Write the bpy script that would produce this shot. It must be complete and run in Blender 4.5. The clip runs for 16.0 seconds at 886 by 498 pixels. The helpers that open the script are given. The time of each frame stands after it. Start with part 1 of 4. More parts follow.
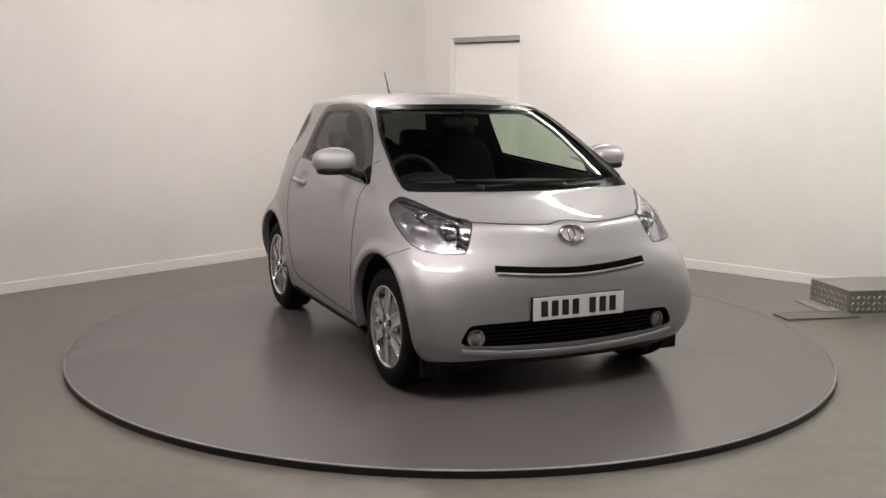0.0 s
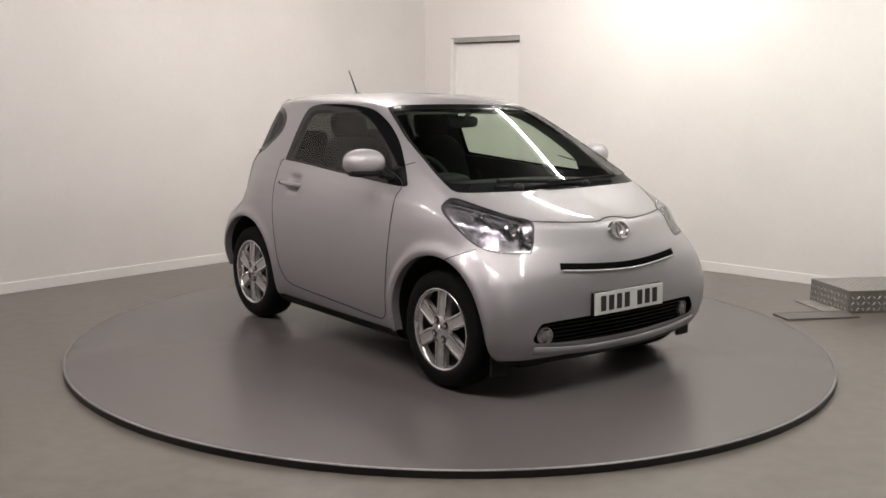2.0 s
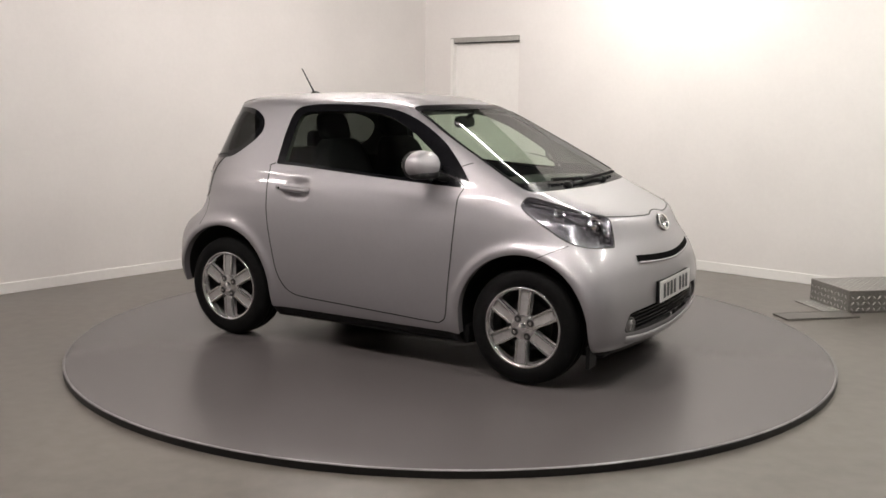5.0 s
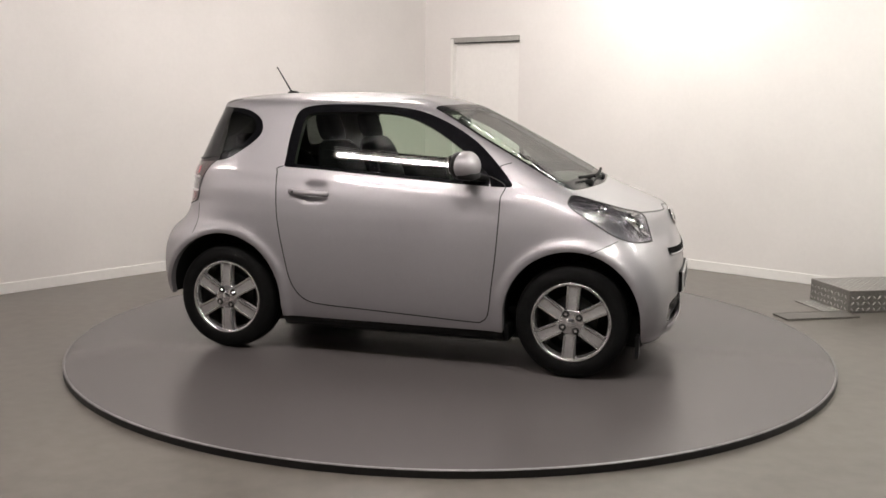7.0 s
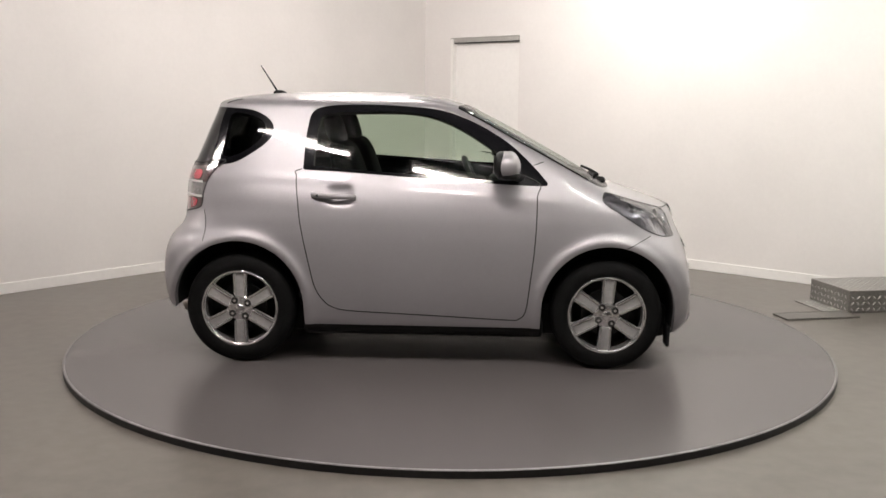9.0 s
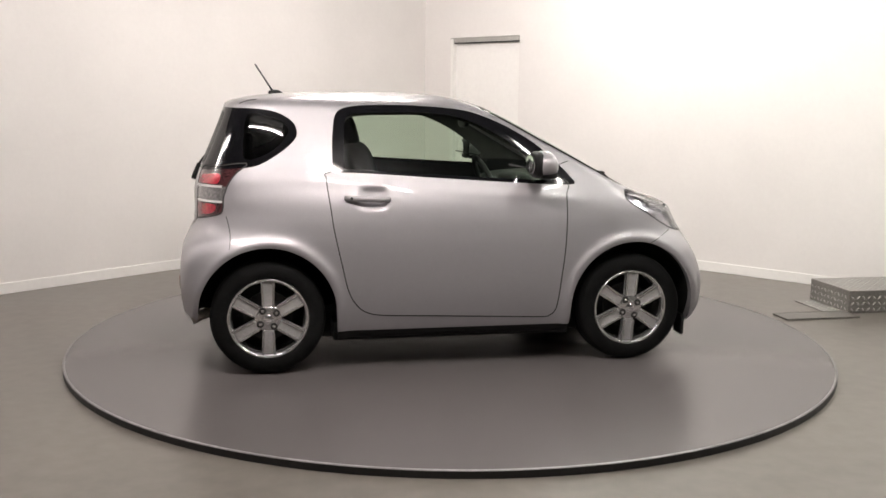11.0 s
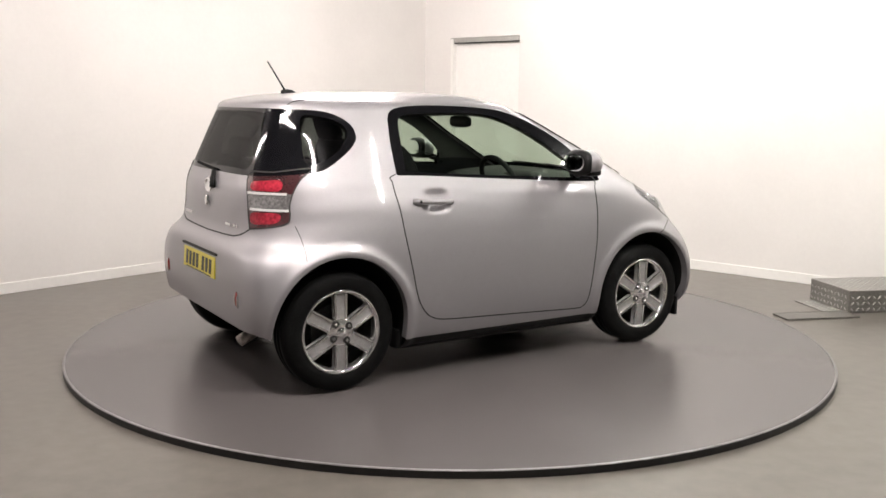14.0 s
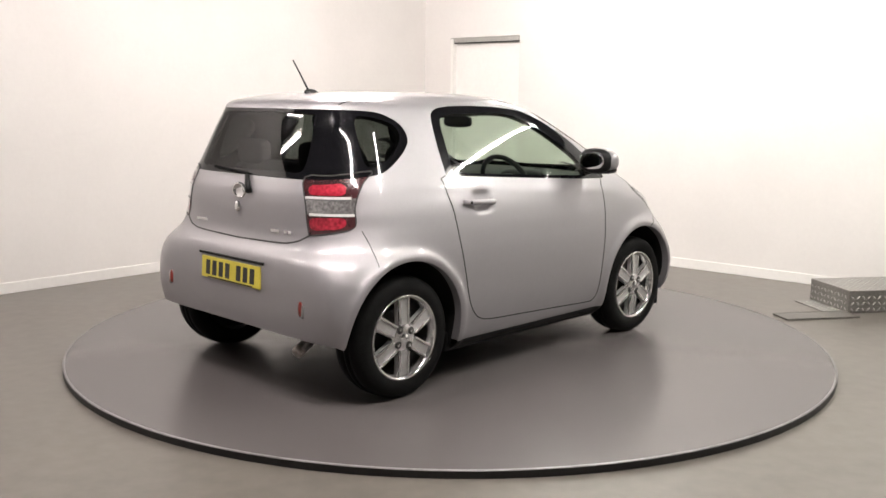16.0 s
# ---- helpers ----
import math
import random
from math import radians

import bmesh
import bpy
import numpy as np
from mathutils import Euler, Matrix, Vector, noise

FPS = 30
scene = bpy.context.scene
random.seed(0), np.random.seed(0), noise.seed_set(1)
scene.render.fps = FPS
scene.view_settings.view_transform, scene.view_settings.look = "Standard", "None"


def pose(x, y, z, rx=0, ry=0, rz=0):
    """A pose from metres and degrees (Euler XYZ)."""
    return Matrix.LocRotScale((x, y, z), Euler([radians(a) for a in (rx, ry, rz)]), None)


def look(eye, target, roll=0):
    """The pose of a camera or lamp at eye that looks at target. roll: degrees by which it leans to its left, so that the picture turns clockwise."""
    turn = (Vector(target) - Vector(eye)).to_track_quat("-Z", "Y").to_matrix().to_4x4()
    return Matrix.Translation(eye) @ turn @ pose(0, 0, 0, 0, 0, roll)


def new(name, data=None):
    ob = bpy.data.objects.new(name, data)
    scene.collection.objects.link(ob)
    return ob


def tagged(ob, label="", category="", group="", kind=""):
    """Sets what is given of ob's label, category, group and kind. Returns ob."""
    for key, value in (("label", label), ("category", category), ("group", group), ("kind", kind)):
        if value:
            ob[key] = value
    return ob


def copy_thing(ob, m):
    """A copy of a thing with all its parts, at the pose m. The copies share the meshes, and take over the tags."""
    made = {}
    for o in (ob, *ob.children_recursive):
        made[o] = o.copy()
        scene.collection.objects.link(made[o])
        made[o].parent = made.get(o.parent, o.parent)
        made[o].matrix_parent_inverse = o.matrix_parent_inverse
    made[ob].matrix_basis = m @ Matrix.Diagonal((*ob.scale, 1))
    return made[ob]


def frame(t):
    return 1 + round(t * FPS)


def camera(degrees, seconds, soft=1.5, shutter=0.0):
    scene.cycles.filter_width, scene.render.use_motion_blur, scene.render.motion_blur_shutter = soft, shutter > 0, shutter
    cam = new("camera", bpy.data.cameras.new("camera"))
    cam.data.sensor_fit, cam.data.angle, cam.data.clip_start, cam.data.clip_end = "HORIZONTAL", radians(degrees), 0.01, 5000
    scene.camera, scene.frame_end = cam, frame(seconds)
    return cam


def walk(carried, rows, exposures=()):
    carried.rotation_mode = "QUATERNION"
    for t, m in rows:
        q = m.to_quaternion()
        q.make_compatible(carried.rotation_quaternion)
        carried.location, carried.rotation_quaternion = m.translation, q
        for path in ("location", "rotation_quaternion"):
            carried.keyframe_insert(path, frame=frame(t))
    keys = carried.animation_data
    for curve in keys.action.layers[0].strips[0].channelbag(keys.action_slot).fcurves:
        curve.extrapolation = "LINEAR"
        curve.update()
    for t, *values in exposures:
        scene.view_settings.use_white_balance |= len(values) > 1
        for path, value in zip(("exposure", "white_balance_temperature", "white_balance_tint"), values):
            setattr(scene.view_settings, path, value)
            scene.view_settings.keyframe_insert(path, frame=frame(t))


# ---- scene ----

UP = 0.036          # thickness of the turntable
AXIS = (0.1232, -0.0229)   # where the turning axis stands in the car's own plan
EYE = Vector((0, -5.8287, 1.439 + UP))
cam = camera(49.99, 16.0, soft=1.6)
VIEW = look(EYE, EYE + Vector((-0.0076464, 0.98802749, -0.15408834)), 0.617)
walk(cam, [(0.0, VIEW), (16.0, VIEW)], exposures=[(0.0, -0.18), (4.0, -0.12), (9.0, 0.0), (12.5, 0.28), (16.0, 0.41)])

# ---- world and lamps ----
world = bpy.data.worlds.new("world")
scene.world = world
world.use_nodes = True
world.node_tree.nodes["Background"].inputs[0].default_value = (0.9, 0.95, 1.0, 1)
world.node_tree.nodes["Background"].inputs[1].default_value = 0.02
TUBE_GLOW = 220.0
WARM, COOL = (1.0, 0.915, 0.875), (0.965, 0.945, 0.875)   # two tube tints, picked to match the room's warm and greenish sides


# ---- materials ----
def mat(name, colour, rough=0.5, metal=0.0, coat=0.0, scale=0.0, vary=0.15, bump=0.0, spec=0.5, vary2=0.0, rvary=0.0):
    """A principled surface with variation at two scales."""
    m = bpy.data.materials.new(name)
    m.use_nodes = True
    nt = m.node_tree
    b = nt.nodes["Principled BSDF"]
    b.inputs["Base Color"].default_value = (*colour, 1)
    b.inputs["Roughness"].default_value = rough
    b.inputs["Metallic"].default_value = metal
    b.inputs["Coat Weight"].default_value = coat
    b.inputs["Coat Roughness"].default_value = 0.04
    b.inputs["Specular IOR Level"].default_value = spec
    if scale:
        co = nt.nodes.new("ShaderNodeTexCoord")
        n1 = nt.nodes.new("ShaderNodeTexNoise")
        n1.inputs["Scale"].default_value, n1.inputs["Detail"].default_value = scale, 6
        n2 = nt.nodes.new("ShaderNodeTexNoise")
        n2.inputs["Scale"].default_value, n2.inputs["Detail"].default_value = scale * 0.07, 3
        nt.links.new(co.outputs["Object"], n1.inputs["Vector"])
        nt.links.new(co.outputs["Object"], n2.inputs["Vector"])
        r1 = nt.nodes.new("ShaderNodeMapRange")
        r1.inputs["From Min"].default_value, r1.inputs["From Max"].default_value = 0.3, 0.7
        r1.inputs["To Min"].default_value, r1.inputs["To Max"].default_value = 1 - vary, 1 + vary
        r2 = nt.nodes.new("ShaderNodeMapRange")
        r2.inputs["From Min"].default_value, r2.inputs["From Max"].default_value = 0.3, 0.7
        v2 = vary2 or vary
        r2.inputs["To Min"].default_value, r2.inputs["To Max"].default_value = 1 - v2, 1 + v2
        nt.links.new(n1.outputs[0], r1.inputs[0])
        nt.links.new(n2.outputs[0], r2.inputs[0])
        mu = nt.nodes.new("ShaderNodeMath")
        mu.operation = "MULTIPLY"
        nt.links.new(r1.outputs[0], mu.inputs[0])
        nt.links.new(r2.outputs[0], mu.inputs[1])
        sc = nt.nodes.new("ShaderNodeVectorMath")
        sc.operation = "SCALE"
        sc.inputs[0].default_value = colour
        nt.links.new(mu.outputs[0], sc.inputs["Scale"])
        nt.links.new(sc.outputs[0], b.inputs["Base Color"])
        if rvary:
            rr = nt.nodes.new("ShaderNodeMapRange")
            rr.inputs["From Min"].default_value, rr.inputs["From Max"].default_value = 0.3, 0.7
            rr.inputs["To Min"].default_value, rr.inputs["To Max"].default_value = rough - rvary, rough + rvary
            nt.links.new(n2.outputs[0], rr.inputs[0])
            nt.links.new(rr.outputs[0], b.inputs["Roughness"])
        if bump:
            bp = nt.nodes.new("ShaderNodeBump")
            bp.inputs["Strength"].default_value, bp.inputs["Distance"].default_value = bump, 0.002
            nt.links.new(n1.outputs[0], bp.inputs["Height"])
            nt.links.new(bp.outputs[0], b.inputs["Normal"])
    return m


def glass(name, tint, gloss=0.02, power=0.9, base=0.045):
    """Thin tinted glass: clear, with a mirror on top by Fresnel."""
    m = bpy.data.materials.new(name)
    m.use_nodes = True
    nt = m.node_tree
    nt.nodes.remove(nt.nodes["Principled BSDF"])
    tr = nt.nodes.new("ShaderNodeBsdfTransparent")
    tr.inputs[0].default_value = (*tint, 1)
    gl = nt.nodes.new("ShaderNodeBsdfGlossy")
    gl.inputs["Roughness"].default_value = gloss
    lw = nt.nodes.new("ShaderNodeLayerWeight")
    pw = nt.nodes.new("ShaderNodeMath")
    pw.operation = "POWER"
    pw.inputs[1].default_value = 4.5
    fr = nt.nodes.new("ShaderNodeMath")
    fr.operation = "MULTIPLY_ADD"
    fr.inputs[1].default_value, fr.inputs[2].default_value = power, base
    lw.inputs[0].default_value = 0.5
    nt.links.new(lw.outputs["Facing"], pw.inputs[0])
    nt.links.new(pw.outputs[0], fr.inputs[0])
    mx = nt.nodes.new("ShaderNodeMixShader")
    nt.links.new(fr.outputs[0], mx.inputs[0])
    nt.links.new(tr.outputs[0], mx.inputs[1])
    nt.links.new(gl.outputs[0], mx.inputs[2])
    nt.links.new(mx.outputs[0], nt.nodes["Material Output"].inputs[0])
    return m


def glow(name, colour, strength):
    m = mat(name, (0.9, 0.9, 0.9))
    b = m.node_tree.nodes["Principled BSDF"]
    b.inputs["Emission Color"].default_value = (*colour, 1)
    b.inputs["Emission Strength"].default_value = strength
    return m


WALL = mat("wall_paint", (0.745, 0.716, 0.695), 0.7, scale=30, vary=0.012, vary2=0.02, bump=0.08)
DARKWALL = mat("dark_wall_paint", (0.155, 0.152, 0.147), 0.8, scale=20, vary=0.06)
TRIM = mat("trim_paint", (0.82, 0.80, 0.775), 0.4, scale=25, vary=0.02)
CEIL = mat("ceiling_paint", (0.035, 0.035, 0.036), 0.85, scale=20, vary=0.08)
FLOOR = mat("floor_paint", (0.145, 0.130, 0.114), 0.32, scale=11, vary=0.10, vary2=0.17, bump=0.03, rvary=0.05)
DISC = mat("turntable_paint", (0.106, 0.096, 0.095), 0.27, scale=900, vary=0.06, vary2=0.002)
RIMBLACK = mat("rubber_edge", (0.012, 0.011, 0.011), 0.5, scale=40, vary=0.2)
RIMPALE = mat("pale_edge", (0.20, 0.19, 0.19), 0.4, metal=0.2, scale=30, vary=0.2)
SILVER = mat("silver_paint", (0.352, 0.338, 0.351), 0.50, metal=0.6, coat=0.6, scale=420, vary=0.06, vary2=0.01)
SILVER.node_tree.nodes["Principled BSDF"].inputs["Coat Roughness"].default_value = 0.055
BLACKTRIM = mat("gloss_black_trim", (0.005, 0.005, 0.006), 0.05, scale=60, vary=0.1, spec=0.25)
PILLARBLACK = mat("matt_black_edge", (0.006, 0.006, 0.007), 0.2, scale=80, vary=0.1, spec=0.04)
PLASTIC = mat("black_plastic", (0.007, 0.007, 0.007), 0.5, scale=150, vary=0.2, bump=0.2, spec=0.2)
# Near-black: the shade inside openings put into the colour.
HOLLOW = mat("shaded_opening", (0.003, 0.003, 0.003), 0.85, scale=100, vary=0.2, spec=0.03)
SEAM = mat("panel_gap", (0.02, 0.019, 0.019), 0.7, scale=80, vary=0.1)
RUBBER = mat("tyre_rubber", (0.005, 0.005, 0.005), 0.75, scale=120, vary=0.25, bump=0.1, spec=0.12)
PIPE = mat("exhaust_steel", (0.36, 0.32, 0.29), 0.3, metal=0.85, scale=60, vary=0.3)
SPOKE = mat("alloy_spoke_face", (0.52, 0.51, 0.505), 0.36, metal=0.6, scale=90, vary=0.10)
ALLOY = mat("alloy_wheel", (0.66, 0.65, 0.645), 0.16, metal=0.9, scale=90, vary=0.06)
DARKMETAL = mat("dark_metal", (0.022, 0.022, 0.022), 0.55, metal=0.4, scale=60, vary=0.25)
CHROME = mat("chrome", (0.85, 0.85, 0.86), 0.08, metal=1.0, scale=50, vary=0.03)
CABIN = mat("cabin_trim", (0.010, 0.010, 0.011), 0.6, spec=0.25, scale=120, vary=0.15, bump=0.15)
HEADLINER = mat("headliner_cloth", (0.06, 0.057, 0.054), 0.9, scale=200, vary=0.1)
SEATCLOTH = mat("seat_cloth", (0.004, 0.004, 0.0045), 0.85, spec=0.06, scale=260, vary=0.2, bump=0.3)
PLATEWHITE = mat("plate_white", (0.62, 0.61, 0.60), 0.35, scale=60, vary=0.03)
PLATEYELLOW = mat("plate_yellow", (0.62, 0.52, 0.06), 0.35, scale=60, vary=0.03)
INK = mat("plate_ink", (0.012, 0.012, 0.014), 0.4, scale=60, vary=0.1)
LAMPRED = mat("lamp_red", (0.32, 0.018, 0.034), 0.2, coat=1.0, scale=60, vary=0.45, bump=0.6)
LAMPCLEAR = mat("lamp_clear_band", (0.25, 0.24, 0.24), 0.15, metal=0.4, coat=1.0, scale=80, vary=0.45, bump=0.8)
LAMPHOUSE = mat("lamp_housing", (0.38, 0.37, 0.39), 0.22, metal=0.75, scale=38, vary=0.4, bump=1.0)
FOGGLASS = mat("fog_lamp_reflector", (0.40, 0.39, 0.39), 0.2, metal=0.7, scale=45, vary=0.2)
LAMPSMOKE = mat("lamp_smoked", (0.055, 0.020, 0.022), 0.12, coat=1.0, scale=90, vary=0.2)
AMBER = mat("reflector_red", (0.17, 0.018, 0.014), 0.2, coat=1.0, scale=90, vary=0.1)
TREAD = mat("tread_plate", (0.29, 0.28, 0.265), 0.42, metal=0.85, scale=60, vary=0.12)
GLASS = glass("clear_glass", (0.72, 0.80, 0.72), power=0.5, base=0.04)
TINT = glass("privacy_glass", (0.09, 0.094, 0.09), power=0.35, base=0.035)
LENS = glass("lamp_lens", (0.88, 0.88, 0.90))
MIRROR = mat("mirror_silver", (0.9, 0.9, 0.9), 0.02, metal=1.0)


# ---- building helpers ----
def part(name, bm, material, parent=None, label="", smooth=False):
    """Links a bmesh (or a (verts, faces) pair) as one mesh object."""
    me = bpy.data.meshes.new(name)
    if isinstance(bm, tuple):
        me.from_pydata([tuple(v) for v in bm[0]], [], [tuple(int(i) for i in f) for f in bm[1]])
    else:
        bm.to_mesh(me)
        bm.free()
    me.materials.append(material)
    if smooth:
        me.shade_smooth()
    ob = new(name, me)
    if parent is not None:
        ob.parent = parent
    return tagged(ob, label)


def boxm(x0, x1, y0, y1, z0, z1, bevel=0.0, seg=2, m=None):
    bm = bmesh.new()
    bmesh.ops.create_cube(bm, size=1)
    for v in bm.verts:
        v.co = Vector(((x0 + x1) / 2 + v.co.x * (x1 - x0), (y0 + y1) / 2 + v.co.y * (y1 - y0), (z0 + z1) / 2 + v.co.z * (z1 - z0)))
    if bevel:
        bmesh.ops.bevel(bm, geom=bm.edges[:], offset=bevel, segments=seg, affect="EDGES", profile=0.6)
    if m is not None:
        bm.transform(m)
    return bm


def lathe(profile, n=48, axis="y"):
    """A turned body: profile of (radius, along the axis)."""
    v, f = [], []
    k = len(profile)
    for i in range(n):
        a = 2 * math.pi * i / n
        for r, h in profile:
            v.append((r * math.cos(a), h, r * math.sin(a)) if axis == "y" else (r * math.cos(a), r * math.sin(a), h))
    for i in range(n):
        for j in range(k - 1):
            q = (i * k + j, i * k + j + 1, (i + 1) % n * k + j + 1, (i + 1) % n * k + j)
            f.append(q[::-1] if axis == "y" else q[::-1])
    return v, f


def blob(c, r, e=0.6, nu=28, nv=16, fn=None):
    """A rounded, cushion-like body; e under 1 squares it."""
    v, f = [], []
    s = lambda a, p: math.copysign(abs(a) ** p, a)
    for i in range(1, nv):
        b = -math.pi / 2 + math.pi * i / nv
        for j in range(nu):
            a = 2 * math.pi * j / nu
            q = Vector((s(math.cos(b), e) * s(math.cos(a), e) * r[0], s(math.cos(b), e) * s(math.sin(a), e) * r[1], s(math.sin(b), e) * r[2]))
            if fn:
                q = fn(q)
            v.append(q + Vector(c))
    for i in range(nv - 2):
        for j in range(nu):
            f.append((i * nu + j, i * nu + (j + 1) % nu, (i + 1) * nu + (j + 1) % nu, (i + 1) * nu + j))
    f.append(tuple(range(nu))[::-1])
    f.append(tuple((nv - 2) * nu + j for j in range(nu)))
    return v, f


def tube(points, r, n=8, taper=1.0):
    """A round bar along points."""
    v, f = [], []
    pts = [Vector(p) for p in points]
    for i, p in enumerate(pts):
        d = (pts[min(i + 1, len(pts) - 1)] - pts[max(i - 1, 0)]).normalized()
        a = d.orthogonal().normalized()
        b = d.cross(a)
        rr = r * (1 + (taper - 1) * i / (len(pts) - 1))
        for k in range(n):
            t = 2 * math.pi * k / n
            v.append(p + rr * (math.cos(t) * a + math.sin(t) * b))
    for i in range(len(pts) - 1):
        for k in range(n):
            f.append((i * n + k, i * n + (k + 1) % n, (i + 1) * n + (k + 1) % n, (i + 1) * n + k))
    f.append(tuple(range(n))[::-1])
    f.append(tuple((len(pts) - 1) * n + k for k in range(n)))
    return v, f


def moved(vf, m):
    return [m @ Vector(p) for p in vf[0]], vf[1]



# ---- the car's outer shape ----
# level: height, nose, tail, half width, squareness front and rear, bow front and rear
LEVELS = [
    (0.170, 1.455, -1.365, 0.740, 10.0, 9.0, 0.10, 0.03),
    (0.210, 1.495, -1.410, 0.790, 14.0, 10.0, 0.09, 0.02),
    (0.300, 1.520, -1.436, 0.822, 18.0, 11.0, 0.08, 0.00),
    (0.450, 1.526, -1.450, 0.840, 20.0, 12.0, 0.09, -0.01),
    (0.580, 1.524, -1.450, 0.843, 18.0, 10.5, 0.14, -0.01),
    (0.680, 1.497, -1.444, 0.841, 15.0, 7.5, 0.20, 0.00)]
LEVELS += [
    (0.740, 1.471, -1.404, 0.836, 13.0, 5.6, 0.24, 0.00),
    (0.800, 1.445, -1.391, 0.830, 11.5, 4.9, 0.25, 0.00),
    (0.845, 1.418, -1.391, 0.822, 11.0, 4.6, 0.24, 0.00),
    (0.890, 1.310, -1.392, 0.812, 11.0, 4.5, 0.20, 0.00),
    (0.940, 1.155, -1.391, 0.7955, 11.0, 4.5, 0.12, 0.00),
    (0.985, 1.020, -1.386, 0.7735, 11.0, 4.8, 0.045, 0.01)]
LEVELS += [
    (1.030, 0.942, -1.3715, 0.7525, 12.5, 5.0, 0.050, 0.01),
    (1.100, 0.820, -1.3455, 0.7200, 13.5, 5.0, 0.054, 0.01),
    (1.200, 0.640, -1.303, 0.6730, 13.5, 5.2, 0.050, 0.01),
    (1.300, 0.453, -1.261, 0.6250, 12.0, 5.5, 0.042, 0.01),
    (1.370, 0.316, -1.234, 0.589, 9.5, 5.5, 0.040, 0.01),
    (1.408, 0.238, -1.222, 0.567, 7.5, 5.5, 0.040, 0.01)]
LEVELS += [
    (1.430, 0.170, -1.196, 0.538, 6.0, 5.5, 0.03, 0.00),
    (1.456, 0.067, -1.074, 0.452, 5.2, 5.0, 0.00, 0.00),
    (1.473, -0.050, -0.920, 0.340, 4.6, 4.6, 0.00, 0.00),
    (1.483, -0.200, -0.750, 0.200, 4.0, 4.0, 0.00, 0.00),
    (1.487, -0.400, -0.480, 0.010, 3.0, 3.0, 0.00, 0.00)]
XM = -0.2

def hermite(xs, ys, x):
    """Monotone cubic through the knots."""
    xs, ys, x = np.asarray(xs, float), np.asarray(ys, float), np.asarray(x, float)
    h, d = np.diff(xs), np.diff(ys) / np.diff(xs)
    m = np.concatenate([[d[0]], np.where(d[1:] * d[:-1] > 0, 2 * d[1:] * d[:-1] / np.where(d[1:] + d[:-1] == 0, 1, d[1:] + d[:-1]), 0), [d[-1]]])
    i = np.clip(np.searchsorted(xs, x) - 1, 0, len(h) - 1)
    t = np.clip((x - xs[i]) / h[i], 0, 1)
    return (2*t**3 - 3*t**2 + 1) * ys[i] + (t**3 - 2*t**2 + t) * h[i] * m[i] + (3*t**2 - 2*t**3) * ys[i+1] + (t**3 - t**2) * h[i] * m[i+1]

KN = np.arange(len(LEVELS))
COL = np.array(LEVELS).T
SD = np.linspace(0, len(LEVELS) - 1, 3000)
TAB = np.array([hermite(KN, c, SD) for c in COL])
PAD, BELL = 150, np.exp(-0.5 * (np.arange(-150, 151) / 32) ** 2)
BELL /= BELL.sum()
TAB = np.array([np.convolve(np.concatenate([2 * c[0] - c[PAD:0:-1], c, 2 * c[-1] - c[-2:-PAD - 2:-1]]), BELL, "valid") for c in TAB])

def level(z):
    """Shape numbers at a height."""
    return [np.interp(z, TAB[0], TAB[k]) for k in range(1, 8)]

def flare(x, z):
    """How far the wheel arches stand out."""
    out = 0
    for cx in (1.0, -1.0):
        r = np.hypot(x - cx, np.maximum(z - 0.325, 0))
        out = out + 0.017 * np.exp(-((r - 0.378) / 0.030) ** 2) * (z > 0.1)
    return out + crease(x, z) - dent(x, z)

def crease(x, z):
    """The shoulder line that falls forwards under the side window."""
    return 0.0026 * np.exp(-((z - 0.968 + 0.067 * x) / 0.028) ** 2) * np.clip((x + 1.05) / 0.25, 0, 1) * np.clip((0.85 - x) / 0.25, 0, 1)

GRIP = (-0.478, 0.930)   # the door handle
def dent(x, z):
    """The hollow behind the door handle."""
    return 0.020 * np.exp(-((x - GRIP[0] - 0.032) / 0.066) ** 4 - ((z - GRIP[1]) / 0.050) ** 4)

def nose(y, z):
    xf, xr, w, nf, nr, bf, br = level(z)
    q = np.clip(np.abs(y) / w, 0, 1)
    return XM + (xf - XM) * (1 - q ** nf) ** (1 / nf) - bf * q ** 2

def tail(y, z):
    xf, xr, w, nf, nr, bf, br = level(z)
    q = np.clip(np.abs(y) / w, 0, 1)
    return XM + (xr - XM) * (1 - q ** nr) ** (1 / nr) + br * q ** 2

QS = 1 - np.linspace(1, 0, 400) ** 3   # dense near full width
def side(x, z):
    """Half width of the body at x, z (scalars)."""
    xf, xr, w, nf, nr, bf, br = level(z)
    y = QS * w
    xs = nose(y, z) if x > XM else tail(y, z)
    if x > XM: v = np.interp(-x, -xs, y)
    else: v = np.interp(x, xs, y)
    return v + float(flare(x, z))
# ---- room ----
CORNER = (-0.298, 4.766)
ROOM = pose(CORNER[0], CORNER[1], 0, 0, 0, -40.4)   # x along the wall with the door, y out through it
RX, RY, RZ = 9.6, 9.9, 3.0


def setting(name, bm, material, label="", parent=None):
    return tagged(part(name, bm, material, parent, label), kind="structure")


def plan_box(x0, x1, y0, y1, z0, z1, bevel=0.0):
    return boxm(x0, x1, y0, y1, z0, z1, bevel, m=ROOM)


